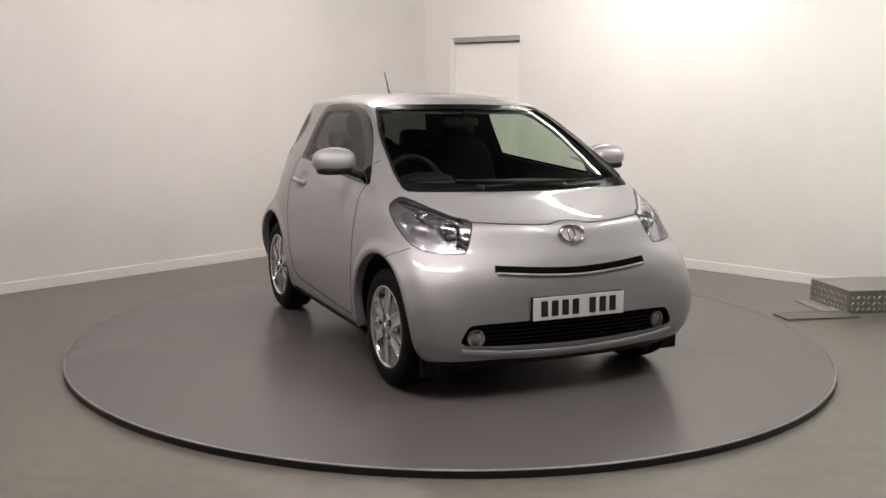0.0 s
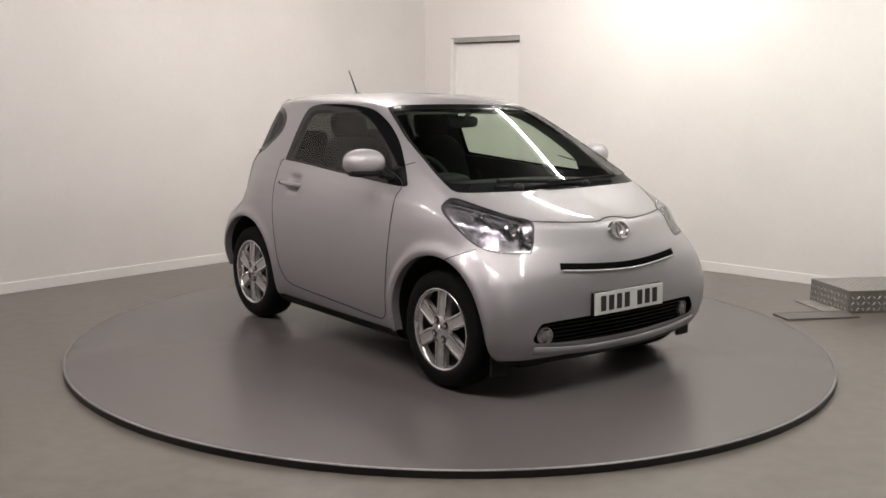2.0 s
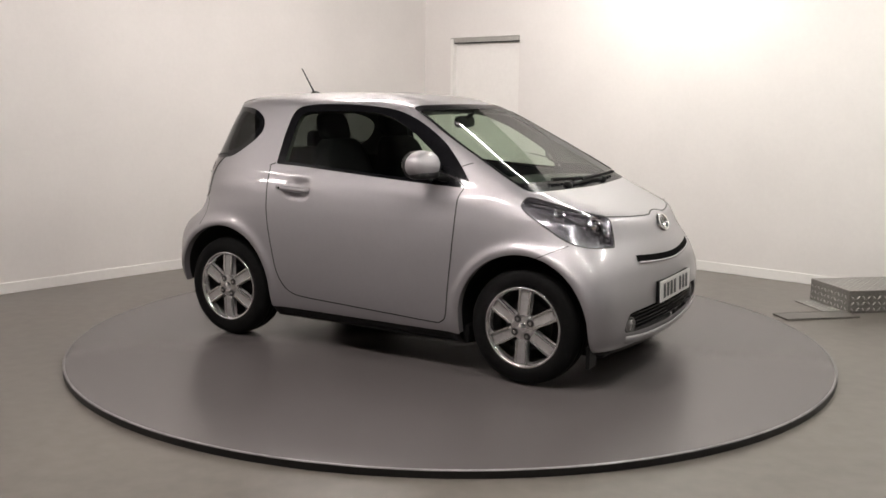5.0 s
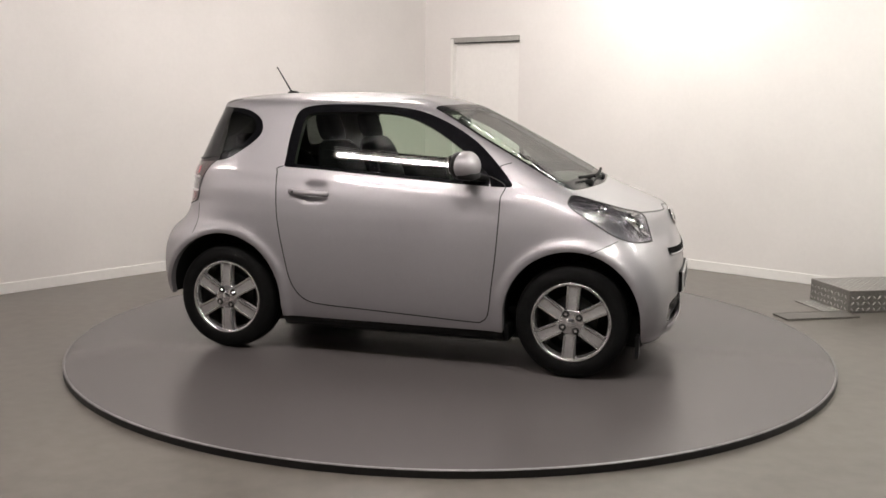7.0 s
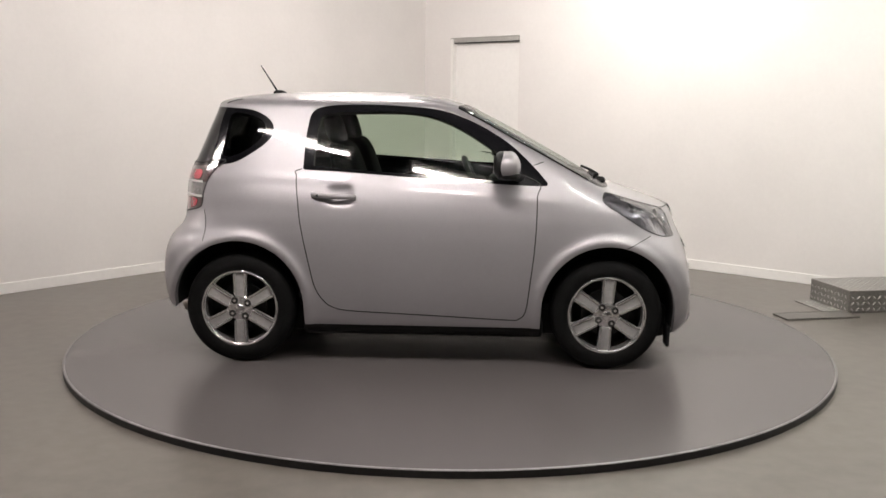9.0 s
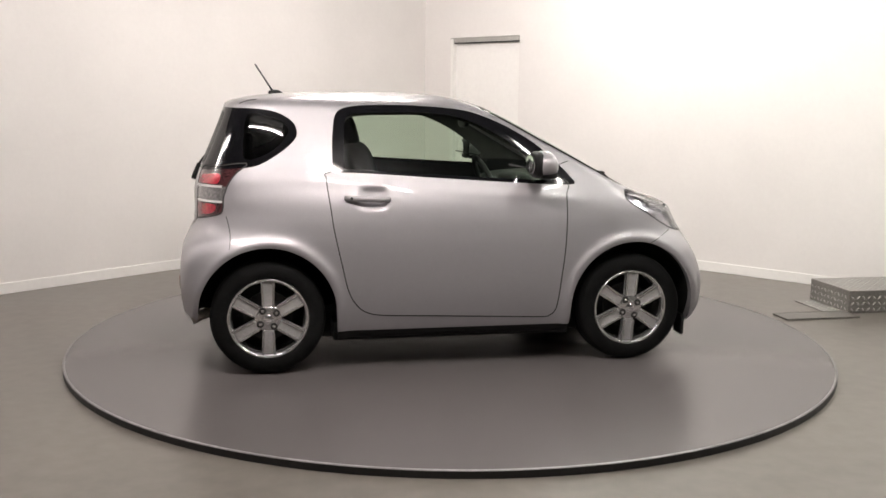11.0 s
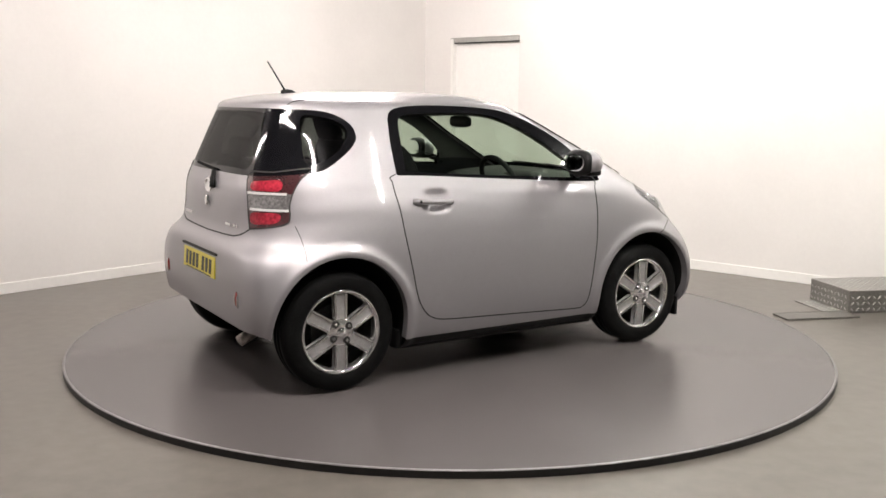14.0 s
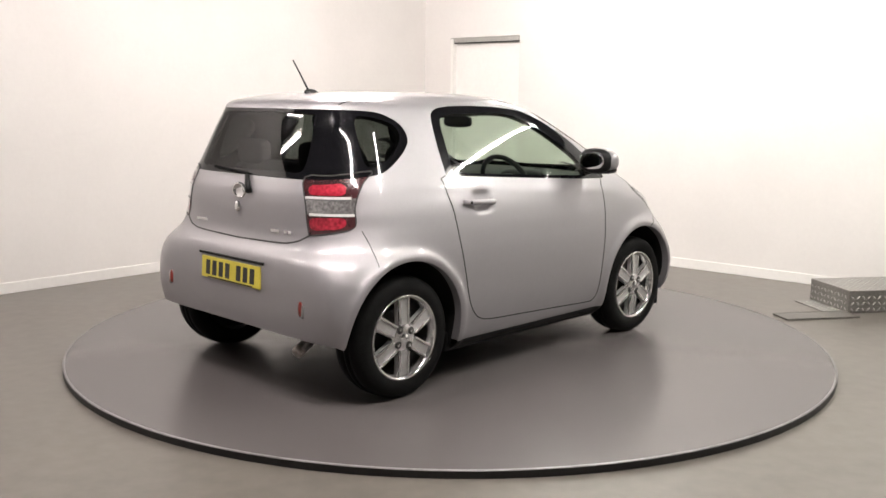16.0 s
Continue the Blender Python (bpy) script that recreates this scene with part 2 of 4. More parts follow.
setting("floor", plan_box(-0.2, RX + 0.2, -RY - 0.2, 0.2, -0.15, 0), FLOOR, "grey-brown painted concrete floor, smooth and slightly shiny")
DX0, DX1, DZ = 0.385, 1.274, 2.137
wn = boxm(-0.2, DX0, 0, 0.2, 0, RZ, m=ROOM)
for b in ((DX1, RX + 0.2, 0, 0.2, 0, RZ), (DX0, DX1, 0, 0.2, DZ, RZ)):
    me = bpy.data.meshes.new("tmp")
    o = plan_box(*b)
    o.to_mesh(me)
    o.free()
    wn.from_mesh(me)
    bpy.data.meshes.remove(me)
setting("wall_north", wn, WALL, "plain white painted wall with a doorway")
setting("wall_west", plan_box(-0.2, 0, -RY - 0.2, 0, 0, RZ), WALL, "plain white painted wall")
setting("wall_east", plan_box(RX, RX + 0.2, -RY - 0.2, 0, 0, RZ), DARKWALL, "plain dark painted wall")
setting("wall_south", plan_box(0, RX, -RY - 0.2, -RY, 0, RZ), DARKWALL, "plain dark painted wall")
setting("ceiling", plan_box(-0.2, RX + 0.2, -RY - 0.2, 0.2, RZ, RZ + 0.15), CEIL, "dark painted ceiling")
sk = lambda a, b, c, d: setting("baseboard", plan_box(a, b, c, d, 0, 0.085, 0.004), TRIM, "low white skirting along the wall")
sk(0.014, DX0, -0.014, 0), sk(DX1, RX, -0.014, 0), sk(0, 0.014, -RY, 0), sk(RX - 0.014, RX, -RY, -0.014), sk(0.014, RX - 0.014, -RY, -RY + 0.014)
door = setting("door_1", plan_box(DX0 + 0.004, DX1 - 0.004, 0.05, 0.09, 0.006, DZ - 0.06, 0.003), TRIM, "closed flush white door, recessed in the wall")
RAIL = mat("rail_metal", (0.42, 0.41, 0.39), 0.4, 0.5, scale=40, vary=0.08)
setting("header_rail", plan_box(DX0 + 0.03, DX1, -0.006, 0.05, DZ - 0.052, DZ - 0.014, 0.003), RAIL, "grey metal head rail", door)
# Dark strip stands in for the shade beneath the head rail.
setting("rail_shade_strip", plan_box(DX0 + 0.03, DX1 - 0.002, 0.0, 0.05, DZ - 0.062, DZ - 0.052), SEAM, "", door)
setting("head_seal", plan_box(DX0 - 0.02, DX1, -0.004, 0.05, DZ - 0.014, DZ - 0.002), RAIL, "", door)
setting("jamb", plan_box(DX0 - 0.012, DX0 + 0.022, -0.008, 0.05, 0, DZ - 0.016, 0.003), TRIM, "white door jamb", door)

# ceiling battens with bare tubes
def batten(x, y, power, colour, turn, length):
    tube_glow = glow("tube_glow", colour, TUBE_GLOW * power)
    m = ROOM @ pose(x, y, RZ, 0, 0, turn)
    b = tagged(new("ceiling_light"), "white batten light with a round glowing diffuser on the ceiling", "ceiling light", "ceiling lights")
    b.matrix_world = m
    part("housing", boxm(-length / 2 - 0.03, length / 2 + 0.03, -0.035, 0.035, -0.05, 0, 0.005), TRIM, b)
    part("diffuser", tube([(-length / 2 + length * k / 8, 0, -0.085) for k in range(9)], 0.0185, 16), tube_glow, b, "glowing white diffuser", True)
    for e in (-1, 1):
        part("lamp_holder", boxm(e * length / 2 - 0.015, e * length / 2 + 0.015, -0.03, 0.03, -0.118, -0.05, 0.003), TRIM, b)


# place on the ceiling, strength tuned per lamp, tint, turn, length
# The first lamp is unseen, added to brighten the west wall.
LAMPS = [(1.7, -2.7, 1.0, WARM, 0, 1.5), (3.2, -1.25, 0.72, COOL, 0, 1.5), (5.8, -1.44, 1.15, COOL, -42, 1.5), (6.1, -3.95, 1.0, COOL, 0, 1.5),
         (0.75, -6.7, 0.85, WARM, 0, 1.2), (3.5, -5.97, 1.35, WARM, 19, 1.2), (5.1, -5.4, 1.6, WARM, 20, 1.2)]
for a in LAMPS:
    batten(*a)

# ---- turntable ----
DISC_R = 2.263
turntable = tagged(new("turntable"), "round dark grey vehicle turntable set on the floor", "turntable")
prof = [(0.001, UP)] + [(0.28 * k, UP) for k in range(1, 8)] + [(2.15, UP), (DISC_R - 0.02, UP), (DISC_R - 0.004, UP - 0.001)]
part("deck", lathe([(0.001, 0.004), (DISC_R - 0.02, 0.004)] + prof[::-1], 160, "z"), DISC, turntable, "smooth dark grey deck")
part("edge_band", lathe([(DISC_R - 0.0035, UP - 0.0005), (DISC_R, UP - 0.004), (DISC_R, 0.001), (DISC_R - 0.05, 0.001)], 160, "z"), RIMBLACK, turntable, "black edge band")
# Narrow lighter line round the deck's top edge.
part("edge_line", lathe([(DISC_R - 0.012, UP + 0.0006), (DISC_R - 0.003, UP + 0.0004), (DISC_R + 0.0006, UP - 0.003)], 160, "z"), RIMPALE, turntable, "thin lighter edge")

# ---- tread plate step beside the turntable ----
A, B = Vector((2.858, 0.857, 0)), Vector((2.762, 1.364, 0))
ey = (B - A).normalized()
ang = math.degrees(math.atan2(ey.y, ey.x)) - 90
STEP = pose(A.x, A.y, 0, 0, 0, ang)
SW, SL, SH = 0.62, 0.500, 0.163
step = tagged(new("access_step"), "low step box of bright aluminium tread plate on the floor", "step")
step.matrix_world = STEP
part("body", boxm(0, SW, 0, SL, 0.002, SH, 0.004), TREAD, step)


def lugs(w, h, m, pitch=0.043):
    """Raised bars of tread plate over a w x h field, turned about."""
    v, f = [], []
    for i in range(int(w / pitch)):
        for j in range(int(h / pitch)):
            a = math.radians(45 if (i + j) % 2 else -45)
            c, s = math.cos(a), math.sin(a)
            k = len(v)
            x0, y0 = (i + 0.6) * pitch, (j + 0.6) * pitch
            for px, py, pz in ((-0.019, 0, 0), (0, -0.0075, 0), (0.019, 0, 0), (0, 0.0075, 0), (-0.010, 0, 0.0032), (0.010, 0, 0.0032)):
                v.append(m @ Vector((x0 + c * px - s * py, y0 + s * px + c * py, pz)))
            f += [(k, k + 1, k + 4), (k + 1, k + 5, k + 4), (k + 1, k + 2, k + 5), (k + 2, k + 3, k + 5), (k + 3, k + 4, k + 5), (k + 3, k, k + 4)]
    return v, f


LUG = mat("tread_lug", (0.50, 0.49, 0.47), 0.34, metal=0.8, scale=60, vary=0.08)
part("base_plate", boxm(-0.16, -0.001, 0.02, SL - 0.06, 0.001, 0.005, 0.001), TREAD, step, "flat tread plate foot")
for m, w, h in ((pose(-0.16, 0.02, 0.0052), 0.155, SL - 0.08), (pose(0, 0, SH + 0.0003), SW, SL), (pose(0, -0.0003, 0, 90), SW, SH), (pose(-0.0003, SL, 0, 90, 0, -90), SL, SH)):
    tagged(part("tread_pattern", lugs(w, h, m), LUG, step, "raised bright tread bars"), kind="stuff")
tray = tagged(new("floor_channel"), "flat grey metal cable channel lying on the floor", "cable channel")
TR = pose(2.331, 0.598, 0, 0, 0, 12)
tray.matrix_world = TR
part("plate", boxm(0, 0.56, 0.0, 0.18, 0.001, 0.012, 0.002), mat("channel_metal", (0.15, 0.14, 0.13), 0.4, metal=0.2, scale=50, vary=0.1), tray)
part("flange", boxm(0, 0.56, -0.004, 0.0, 0.001, 0.014, 0.001), TREAD, tray)
part("flange", boxm(0, 0.56, 0.18, 0.184, 0.001, 0.014, 0.001), TREAD, tray)
# ---- car: one skin, cut into panels ----
def smooth_loop(pts, per=6, closed=True):
    """A rounded curve through points."""
    p = np.array(pts, float)
    n = len(p)
    out = []
    for i in range(n if closed else n - 1):
        a, b, c, d = (p[(i + k) % n] if closed else p[min(max(i + k, 0), n - 1)] for k in (-1, 0, 1, 2))
        for t in np.arange(per) / per:
            out.append(0.5 * (2 * b + (c - a) * t + (2 * a - 5 * b + 4 * c - d) * t * t + (3 * b - a - 3 * c + d) * t ** 3))
    if not closed:
        out.append(p[-1])
    return np.array(out)


def both(pts):
    """A closed outline from its half with positive first numbers."""
    return [(a, b) for a, b in pts] + [(-a, b) for a, b in pts[::-1] if a > 1e-6]


def field(q, poly):
    """Signed distance to an outline; positive inside."""
    d2 = np.full(len(q), 1e9)
    ins = np.zeros(len(q), bool)
    near = (q[:, 0] > poly[:, 0].min() - 0.1) & (q[:, 0] < poly[:, 0].max() + 0.1) & (q[:, 1] > poly[:, 1].min() - 0.1) & (q[:, 1] < poly[:, 1].max() + 0.1)
    s = q[near]
    dd, ii = np.full(len(s), 1e9), np.zeros(len(s), bool)
    for a, b in zip(poly, np.roll(poly, -1, 0)):
        e = b - a
        t = np.clip(((s - a) @ e) / max(e @ e, 1e-12), 0, 1)
        dd = np.minimum(dd, ((s - a - t[:, None] * e) ** 2).sum(1))
        if a[1] != b[1]:
            ii ^= ((a[1] > s[:, 1]) != (b[1] > s[:, 1])) & (s[:, 0] < (b[0] - a[0]) * (s[:, 1] - a[1]) / (b[1] - a[1]) + a[0])
    d2[near], ins[near] = dd, ii
    return np.where(ins, 1, -1) * np.sqrt(d2)


NC, NR = 600, 210
prof_len = np.concatenate([[0], np.cumsum(np.max(np.abs(np.diff(TAB[:4], axis=1)), axis=0))])
ROWS = np.array([np.interp(np.linspace(0, prof_len[-1], NR), prof_len, TAB[k]) for k in range(8)])


def ring(z, xf, xr, w, nf, nr, bf, br, n):
    """One level of the skin, evenly stepped round from the nose by the right-hand side."""
    t = 1 - np.linspace(1, 0, 500) ** 2.5
    y = t * w
    q = t
    fx = XM + (xf - XM) * (1 - q ** nf) ** (1 / nf) - bf * q ** 2
    fx = np.maximum(fx, XM)
    rx = XM + (xr - XM) * (1 - q ** nr) ** (1 / nr) + br * q ** 2
    rx = np.minimum(rx, XM)
    out = []
    for xs in (fx, rx):
        p = np.stack([xs, -y], 1)
        p = np.vstack([p, [[XM, -w]]])
        s = np.concatenate([[0], np.cumsum(np.hypot(*np.diff(p, axis=0).T))])
        u = np.linspace(0, s[-1], n // 4 + 1)
        out.append(np.stack([np.interp(u, s, p[:, 0]), np.interp(u, s, p[:, 1])], 1))
    half = np.vstack([out[0], out[1][-2::-1]])
    full = np.vstack([half, (half * [1, -1])[-2:0:-1]])
    return np.column_stack([full, np.full(len(full), z)])


G = np.array([ring(*ROWS[:, r], NC) for r in range(NR)])
fl = flare(G[..., 0], G[..., 2])
G[..., 1] += np.sign(G[..., 1]) * fl * np.clip(np.abs(G[..., 1]) / 0.5 - 0.6, 0, 1)
du = np.roll(G, -1, 1) - np.roll(G, 1, 1)
dv = np.gradient(G, axis=0)
NRM = np.cross(dv, du)
NRM /= np.maximum(np.linalg.norm(NRM, axis=2, keepdims=True), 1e-9)
if (NRM[..., 1] * G[..., 1]).sum() < 0:
    NRM = -NRM
NRM[-1] = (0, 0, 1)
V, VN = G.reshape(-1, 3).copy(), NRM.reshape(-1, 3)
idx = np.arange(NR * NC).reshape(NR, NC)
QUADS = np.stack([idx[:-1], np.roll(idx, -1, 1)[:-1], np.roll(idx, -1, 1)[1:], idx[1:]], -1).reshape(-1, 4)
EDGES = np.vstack([np.stack([idx, np.roll(idx, -1, 1)], -1).reshape(-1, 2), np.stack([idx[:-1], idx[1:]], -1).reshape(-1, 2)])

side_xz = lambda p: np.stack([p[:, 0], p[:, 2]], 1)
front_yz = lambda p: np.where((p[:, 0] > -0.15)[:, None], np.stack([p[:, 1], p[:, 2]], 1), 99)
rear_yz = lambda p: np.where((p[:, 0] < -0.7)[:, None], np.stack([p[:, 1], p[:, 2]], 1), 99)
head_q = lambda p: np.where((p[:, 0] > 0.6)[:, None], np.stack([np.abs(p[:, 1]) - p[:, 0], p[:, 2]], 1), 99)
tail_q = lambda p: np.where((p[:, 0] < -0.8)[:, None], np.stack([np.abs(p[:, 1]) + p[:, 0], p[:, 2]], 1), 99)

ARC = [(0.358 * math.cos(math.radians(a)), 0.325 + 0.358 * math.sin(math.radians(a))) for a in range(0, 181, 6)]
arch_loop = lambda cx: np.array([(cx + 0.366, 0.05)] + [(cx + a, b) for a, b in ARC] + [(cx - 0.366, 0.05)])
SIDE_WIN = smooth_loop([(-0.648, 1.0625), (-0.656, 1.0650), (-0.655, 1.076), (-0.652, 1.214), (-0.644, 1.290), (-0.633, 1.351), (-0.600, 1.389), (-0.515, 1.408), (-0.361, 1.414), (-0.171, 1.411), (0.018, 1.397), (0.143, 1.372), (0.300, 1.309), (0.455, 1.217), (0.579, 1.107), (0.646, 1.034), (0.666, 1.006), (0.640, 0.994), (0.457, 0.999), (0.154, 1.016), (-0.152, 1.035), (-0.459, 1.055)])
SIDE_GLASS = smooth_loop([(-0.585, 1.080), (-0.596, 1.088), (-0.590, 1.215), (-0.580, 1.320), (-0.550, 1.358), (-0.460, 1.370), (-0.303, 1.374), (-0.108, 1.374), (0.049, 1.350), (0.206, 1.284), (0.365, 1.186), (0.462, 1.110), (0.480, 1.075), (0.482, 1.024), (0.470, 1.018), (0.150, 1.034), (-0.300, 1.060)])
REAR_BLACK = np.array(list(map(tuple, smooth_loop([(-1.250, 1.394), (-1.050, 1.388), (-0.956, 1.376), (-0.886, 1.346), (-0.845, 1.308), (-0.834, 1.257), (-0.858, 1.215), (-0.918, 1.165), (-1.027, 1.100), (-1.123, 1.080), (-1.300, 1.064)], closed=False))) + [(-1.6, 1.058), (-1.6, 1.398)])
QUARTER = smooth_loop([(-0.880, 1.265), (-0.900, 1.318), (-0.980, 1.350), (-1.085, 1.354), (-1.110, 1.240), (-1.110, 1.130), (-1.030, 1.138), (-0.940, 1.190)])
REAR_GLASS = smooth_loop(both([(0.0, 1.092), (0.30, 1.094), (0.425, 1.100), (0.430, 1.200), (0.395, 1.340), (0.350, 1.372), (0.0, 1.378)]))
WINDSCREEN = smooth_loop(both([(0.0, 0.974), (0.30, 0.977), (0.620, 0.981), (0.676, 0.988), (0.684, 1.010), (0.680, 1.045), (0.672, 1.085), (0.624, 1.245), (0.554, 1.378), (0.520, 1.403), (0.42, 1.414), (0.0, 1.420)]))
SCREEN_GLASS = smooth_loop(both([(0.0, 1.020), (0.30, 1.021), (0.625, 1.022), (0.664, 1.031), (0.664, 1.085), (0.616, 1.240), (0.546, 1.362), (0.500, 1.384), (0.0, 1.393)]))
HEADLAMP = smooth_loop([(-0.198, 0.905), (-0.225, 0.945), (-0.290, 0.958), (-0.469, 0.924), (-0.667, 0.885), (-0.825, 0.858), (-0.843, 0.788), (-0.833, 0.728), (-0.800, 0.719), (-0.600, 0.726), (-0.445, 0.760), (-0.298, 0.836)])
TAILLAMP = smooth_loop([(-0.870, 1.075), (-0.674, 1.085), (-0.430, 1.105), (-0.470, 1.060), (-0.510, 1.000), (-0.527, 0.938), (-0.520, 0.870), (-0.540, 0.846), (-0.628, 0.830), (-0.800, 0.811), (-0.836, 0.825), (-0.858, 0.957)])
LOW_GRILLE = smooth_loop(both([(0.0, 0.272), (0.40, 0.282), (0.575, 0.295), (0.612, 0.310), (0.585, 0.370), (0.550, 0.392), (0.30, 0.398), (0.0, 0.403)]))
BONNET = smooth_loop(both([(0.0, 0.860), (0.05, 0.857), (0.11, 0.846), (0.16, 0.845), (0.32, 0.851), (0.485, 0.860), (0.560, 0.884), (0.646, 0.919), (0.690, 0.952), (0.665, 0.980), (0.60, 0.985), (0.0, 0.978)]))
TAILGATE = smooth_loop(both([(0.0, 0.748), (0.101, 0.750), (0.373, 0.758), (0.468, 0.776), (0.530, 0.806), (0.505, 0.950), (0.475, 1.080), (0.0, 1.080)]))
DOOR = smooth_loop([(-0.660, 1.068), (-0.688, 1.025), (-0.672, 0.890), (-0.655, 0.767), (-0.616, 0.585), (-0.582, 0.444), (-0.537, 0.365), (-0.483, 0.325), (-0.391, 0.307), (-0.120, 0.295), (0.164, 0.283), (0.471, 0.270), (0.526, 0.278), (0.561, 0.324), (0.581, 0.483), (0.598, 0.637), (0.608, 0.800), (0.610, 0.935), (0.606, 1.020), (0.3, 1.1), (-0.3, 1.15)])
FRONT_BUMPER = np.array([(1.224, 0.737), (1.084, 0.672), (1.084, 0.1), (1.7, 0.1), (1.7, 0.96), (1.224, 0.96)])
REAR_BUMPER = np.array([(-1.205, 0.86), (-1.19, 0.66), (-1.19, 0.1), (-1.7, 0.1), (-1.7, 0.86)])
TAIL_CUT = np.array([(-1.2, 0.05), (-1.2, 0.29), (-1.36, 0.305), (-1.42, 0.322), (-1.7, 0.335), (-1.7, 0.05)])
REGIONS = [("void", side_xz, arch_loop(1.0)), ("void", side_xz, arch_loop(-1.0)), ("void", side_xz, TAIL_CUT),
           ("windscreen_glass", front_yz, SCREEN_GLASS), ("windscreen_border", front_yz, WINDSCREEN),
           ("side_glass", side_xz, SIDE_GLASS), ("window_frame", side_xz, SIDE_WIN),
           ("quarter_glass", side_xz, QUARTER), ("rear_glass", rear_yz, REAR_GLASS), ("rear_window_border", side_xz, REAR_BLACK),
           ("headlamp_lens", head_q, HEADLAMP), ("tail_core", tail_q, smooth_loop([(-0.825, 1.000), (-0.825, 1.036), (-0.72, 1.044), (-0.605, 1.046), (-0.600, 1.000), (-0.72, 0.996)])), ("tail_core", tail_q, smooth_loop([(-0.815, 0.838), (-0.820, 0.886), (-0.72, 0.892), (-0.595, 0.890), (-0.600, 0.850), (-0.72, 0.836)])), ("tail_lamp", tail_q, TAILLAMP), ("lower_grille", front_yz, LOW_GRILLE),
           ("bonnet", front_yz, BONNET), ("tailgate", rear_yz, TAILGATE), ("door", side_xz, DOOR),
           ("front_bumper", side_xz, FRONT_BUMPER), ("rear_bumper", side_xz, REAR_BUMPER)]
locked = np.zeros(len(V), bool)
F = np.zeros((len(REGIONS), len(V)))
for k, (nm, fn, poly) in enumerate(REGIONS):
    f = field(fn(V), poly)
    ea, eb = EDGES[:, 0], EDGES[:, 1]
    cross = np.nonzero((f[ea] * f[eb] < 0) & (np.abs(f[ea]) < 0.08) & (np.abs(f[eb]) < 0.08))[0]
    t = f[ea[cross]] / (f[ea[cross]] - f[eb[cross]])
    order = np.argsort(np.minimum(t, 1 - t))
    zero = set()
    for o in order:
        a, b, tt = ea[cross[o]], eb[cross[o]], t[o]
        if a in zero or b in zero:
            continue
        v, w, s = (a, b, tt) if tt < 0.5 else (b, a, 1 - tt)
        if locked[v]:
            v, w, s = w, v, 1 - s
            if locked[v]:
                continue
        V[v] = V[v] + (V[w] - V[v]) * s
        locked[v] = True
        zero.add(v)
    f = field(fn(V), poly)
    f[np.abs(f) < 0.0012] = 0
    F[k] = f
TRIS = []
Fq = F[:, QUADS]
zero = Fq == 0
d1 = (zero[:, :, 0] & zero[:, :, 2]).any(0)
TRIS = np.vstack([np.where(d1[:, None], QUADS[:, [0, 1, 2]], QUADS[:, [0, 1, 3]]), np.where(d1[:, None], QUADS[:, [0, 2, 3]], QUADS[:, [1, 2, 3]])])
cls = np.full(len(TRIS), -1)
for k in range(len(REGIONS) - 1, -1, -1):
    cls[F[k][TRIS].sum(1) > 0] = k
NAMES = np.array([r[0] for r in REGIONS] + ["body"])[cls]
CZ = V[TRIS][:, :, 2].mean(1)
CY = V[TRIS][:, :, 1].mean(1)
CX = V[TRIS][:, :, 0].mean(1)
# Black from here down: the shade under the sill is put into the colour.
NAMES[(CZ < np.where(np.abs(CX) < 0.7, 0.222, 0.208)) & (NAMES != "void")] = "shaded_valance"


def skin(name, sel, material, parent, label="", shift=0.0, flip=False):
    """The triangles chosen of the skin as one mesh, with the whole skin's normals."""
    tr = TRIS[sel]
    used, inv = np.unique(tr, return_inverse=True)
    tr = inv.reshape(-1, 3)
    if not flip:
        tr = tr[:, ::-1]
    ob = part(name, (V[used] + VN[used] * shift, tr), material, parent, label, True)
    nn = VN[used] * (-1 if flip else 1)
    ob.data.normals_split_custom_set_from_vertices([tuple(n) for n in nn])
    return ob


def on_skin(p):
    """The nearest skin point's normal."""
    return VN[np.argmin(((V - np.asarray(p)) ** 2).sum(1))]


def ribbon(pts, width, lift):
    """A narrow strip lying on the skin along points."""
    p = np.array(pts, float)
    n = np.array([on_skin(q) for q in p])
    d = np.gradient(p, axis=0)
    s = np.cross(n, d)
    s /= np.maximum(np.linalg.norm(s, axis=1, keepdims=True), 1e-9)
    a, b, e = p + n * lift + s * width / 2, p + n * lift - s * width / 2, p + n * (lift - 0.004)
    v = np.vstack([a, b, e + s * width / 2, e - s * width / 2])
    k = len(p)
    f = []
    for i in range(k - 1):
        f += [(i, i + 1, k + i + 1, k + i), (i, 2 * k + i, 2 * k + i + 1, i + 1), (k + i, k + i + 1, 3 * k + i + 1, 3 * k + i)]
    return v, f


sidep = lambda pts, s: [(x, s * side(x, z), z) for x, z in pts]
nosep = lambda pts: [(float(nose(y, z)), y, z) for y, z in pts]
tailp = lambda pts: [(float(tail(y, z)), y, z) for y, z in pts]

car = tagged(new("car"), "small silver three-door hatchback standing on the turntable", "car")
R = CY < 0
body = skin("body", NAMES == "body", SILVER, car, "silver metallic body shell")
skin("bonnet", NAMES == "bonnet", SILVER, car)
skin("tailgate", NAMES == "tailgate", SILVER, car)
skin("front_bumper", NAMES == "front_bumper", SILVER, car)
skin("rear_bumper", NAMES == "rear_bumper", SILVER, car)
skin("shaded_valance", NAMES == "shaded_valance", PLASTIC, car, "black lower edge, with the shade below the sill put in")
skin("windscreen_border", NAMES == "windscreen_border", PILLARBLACK, car, "black screen edge and cowl")
w = skin("windscreen", NAMES == "windscreen_glass", GLASS, car, "clear glass")
skin("rear_window_border", NAMES == "rear_window_border", BLACKTRIM, car, "black glass edge")
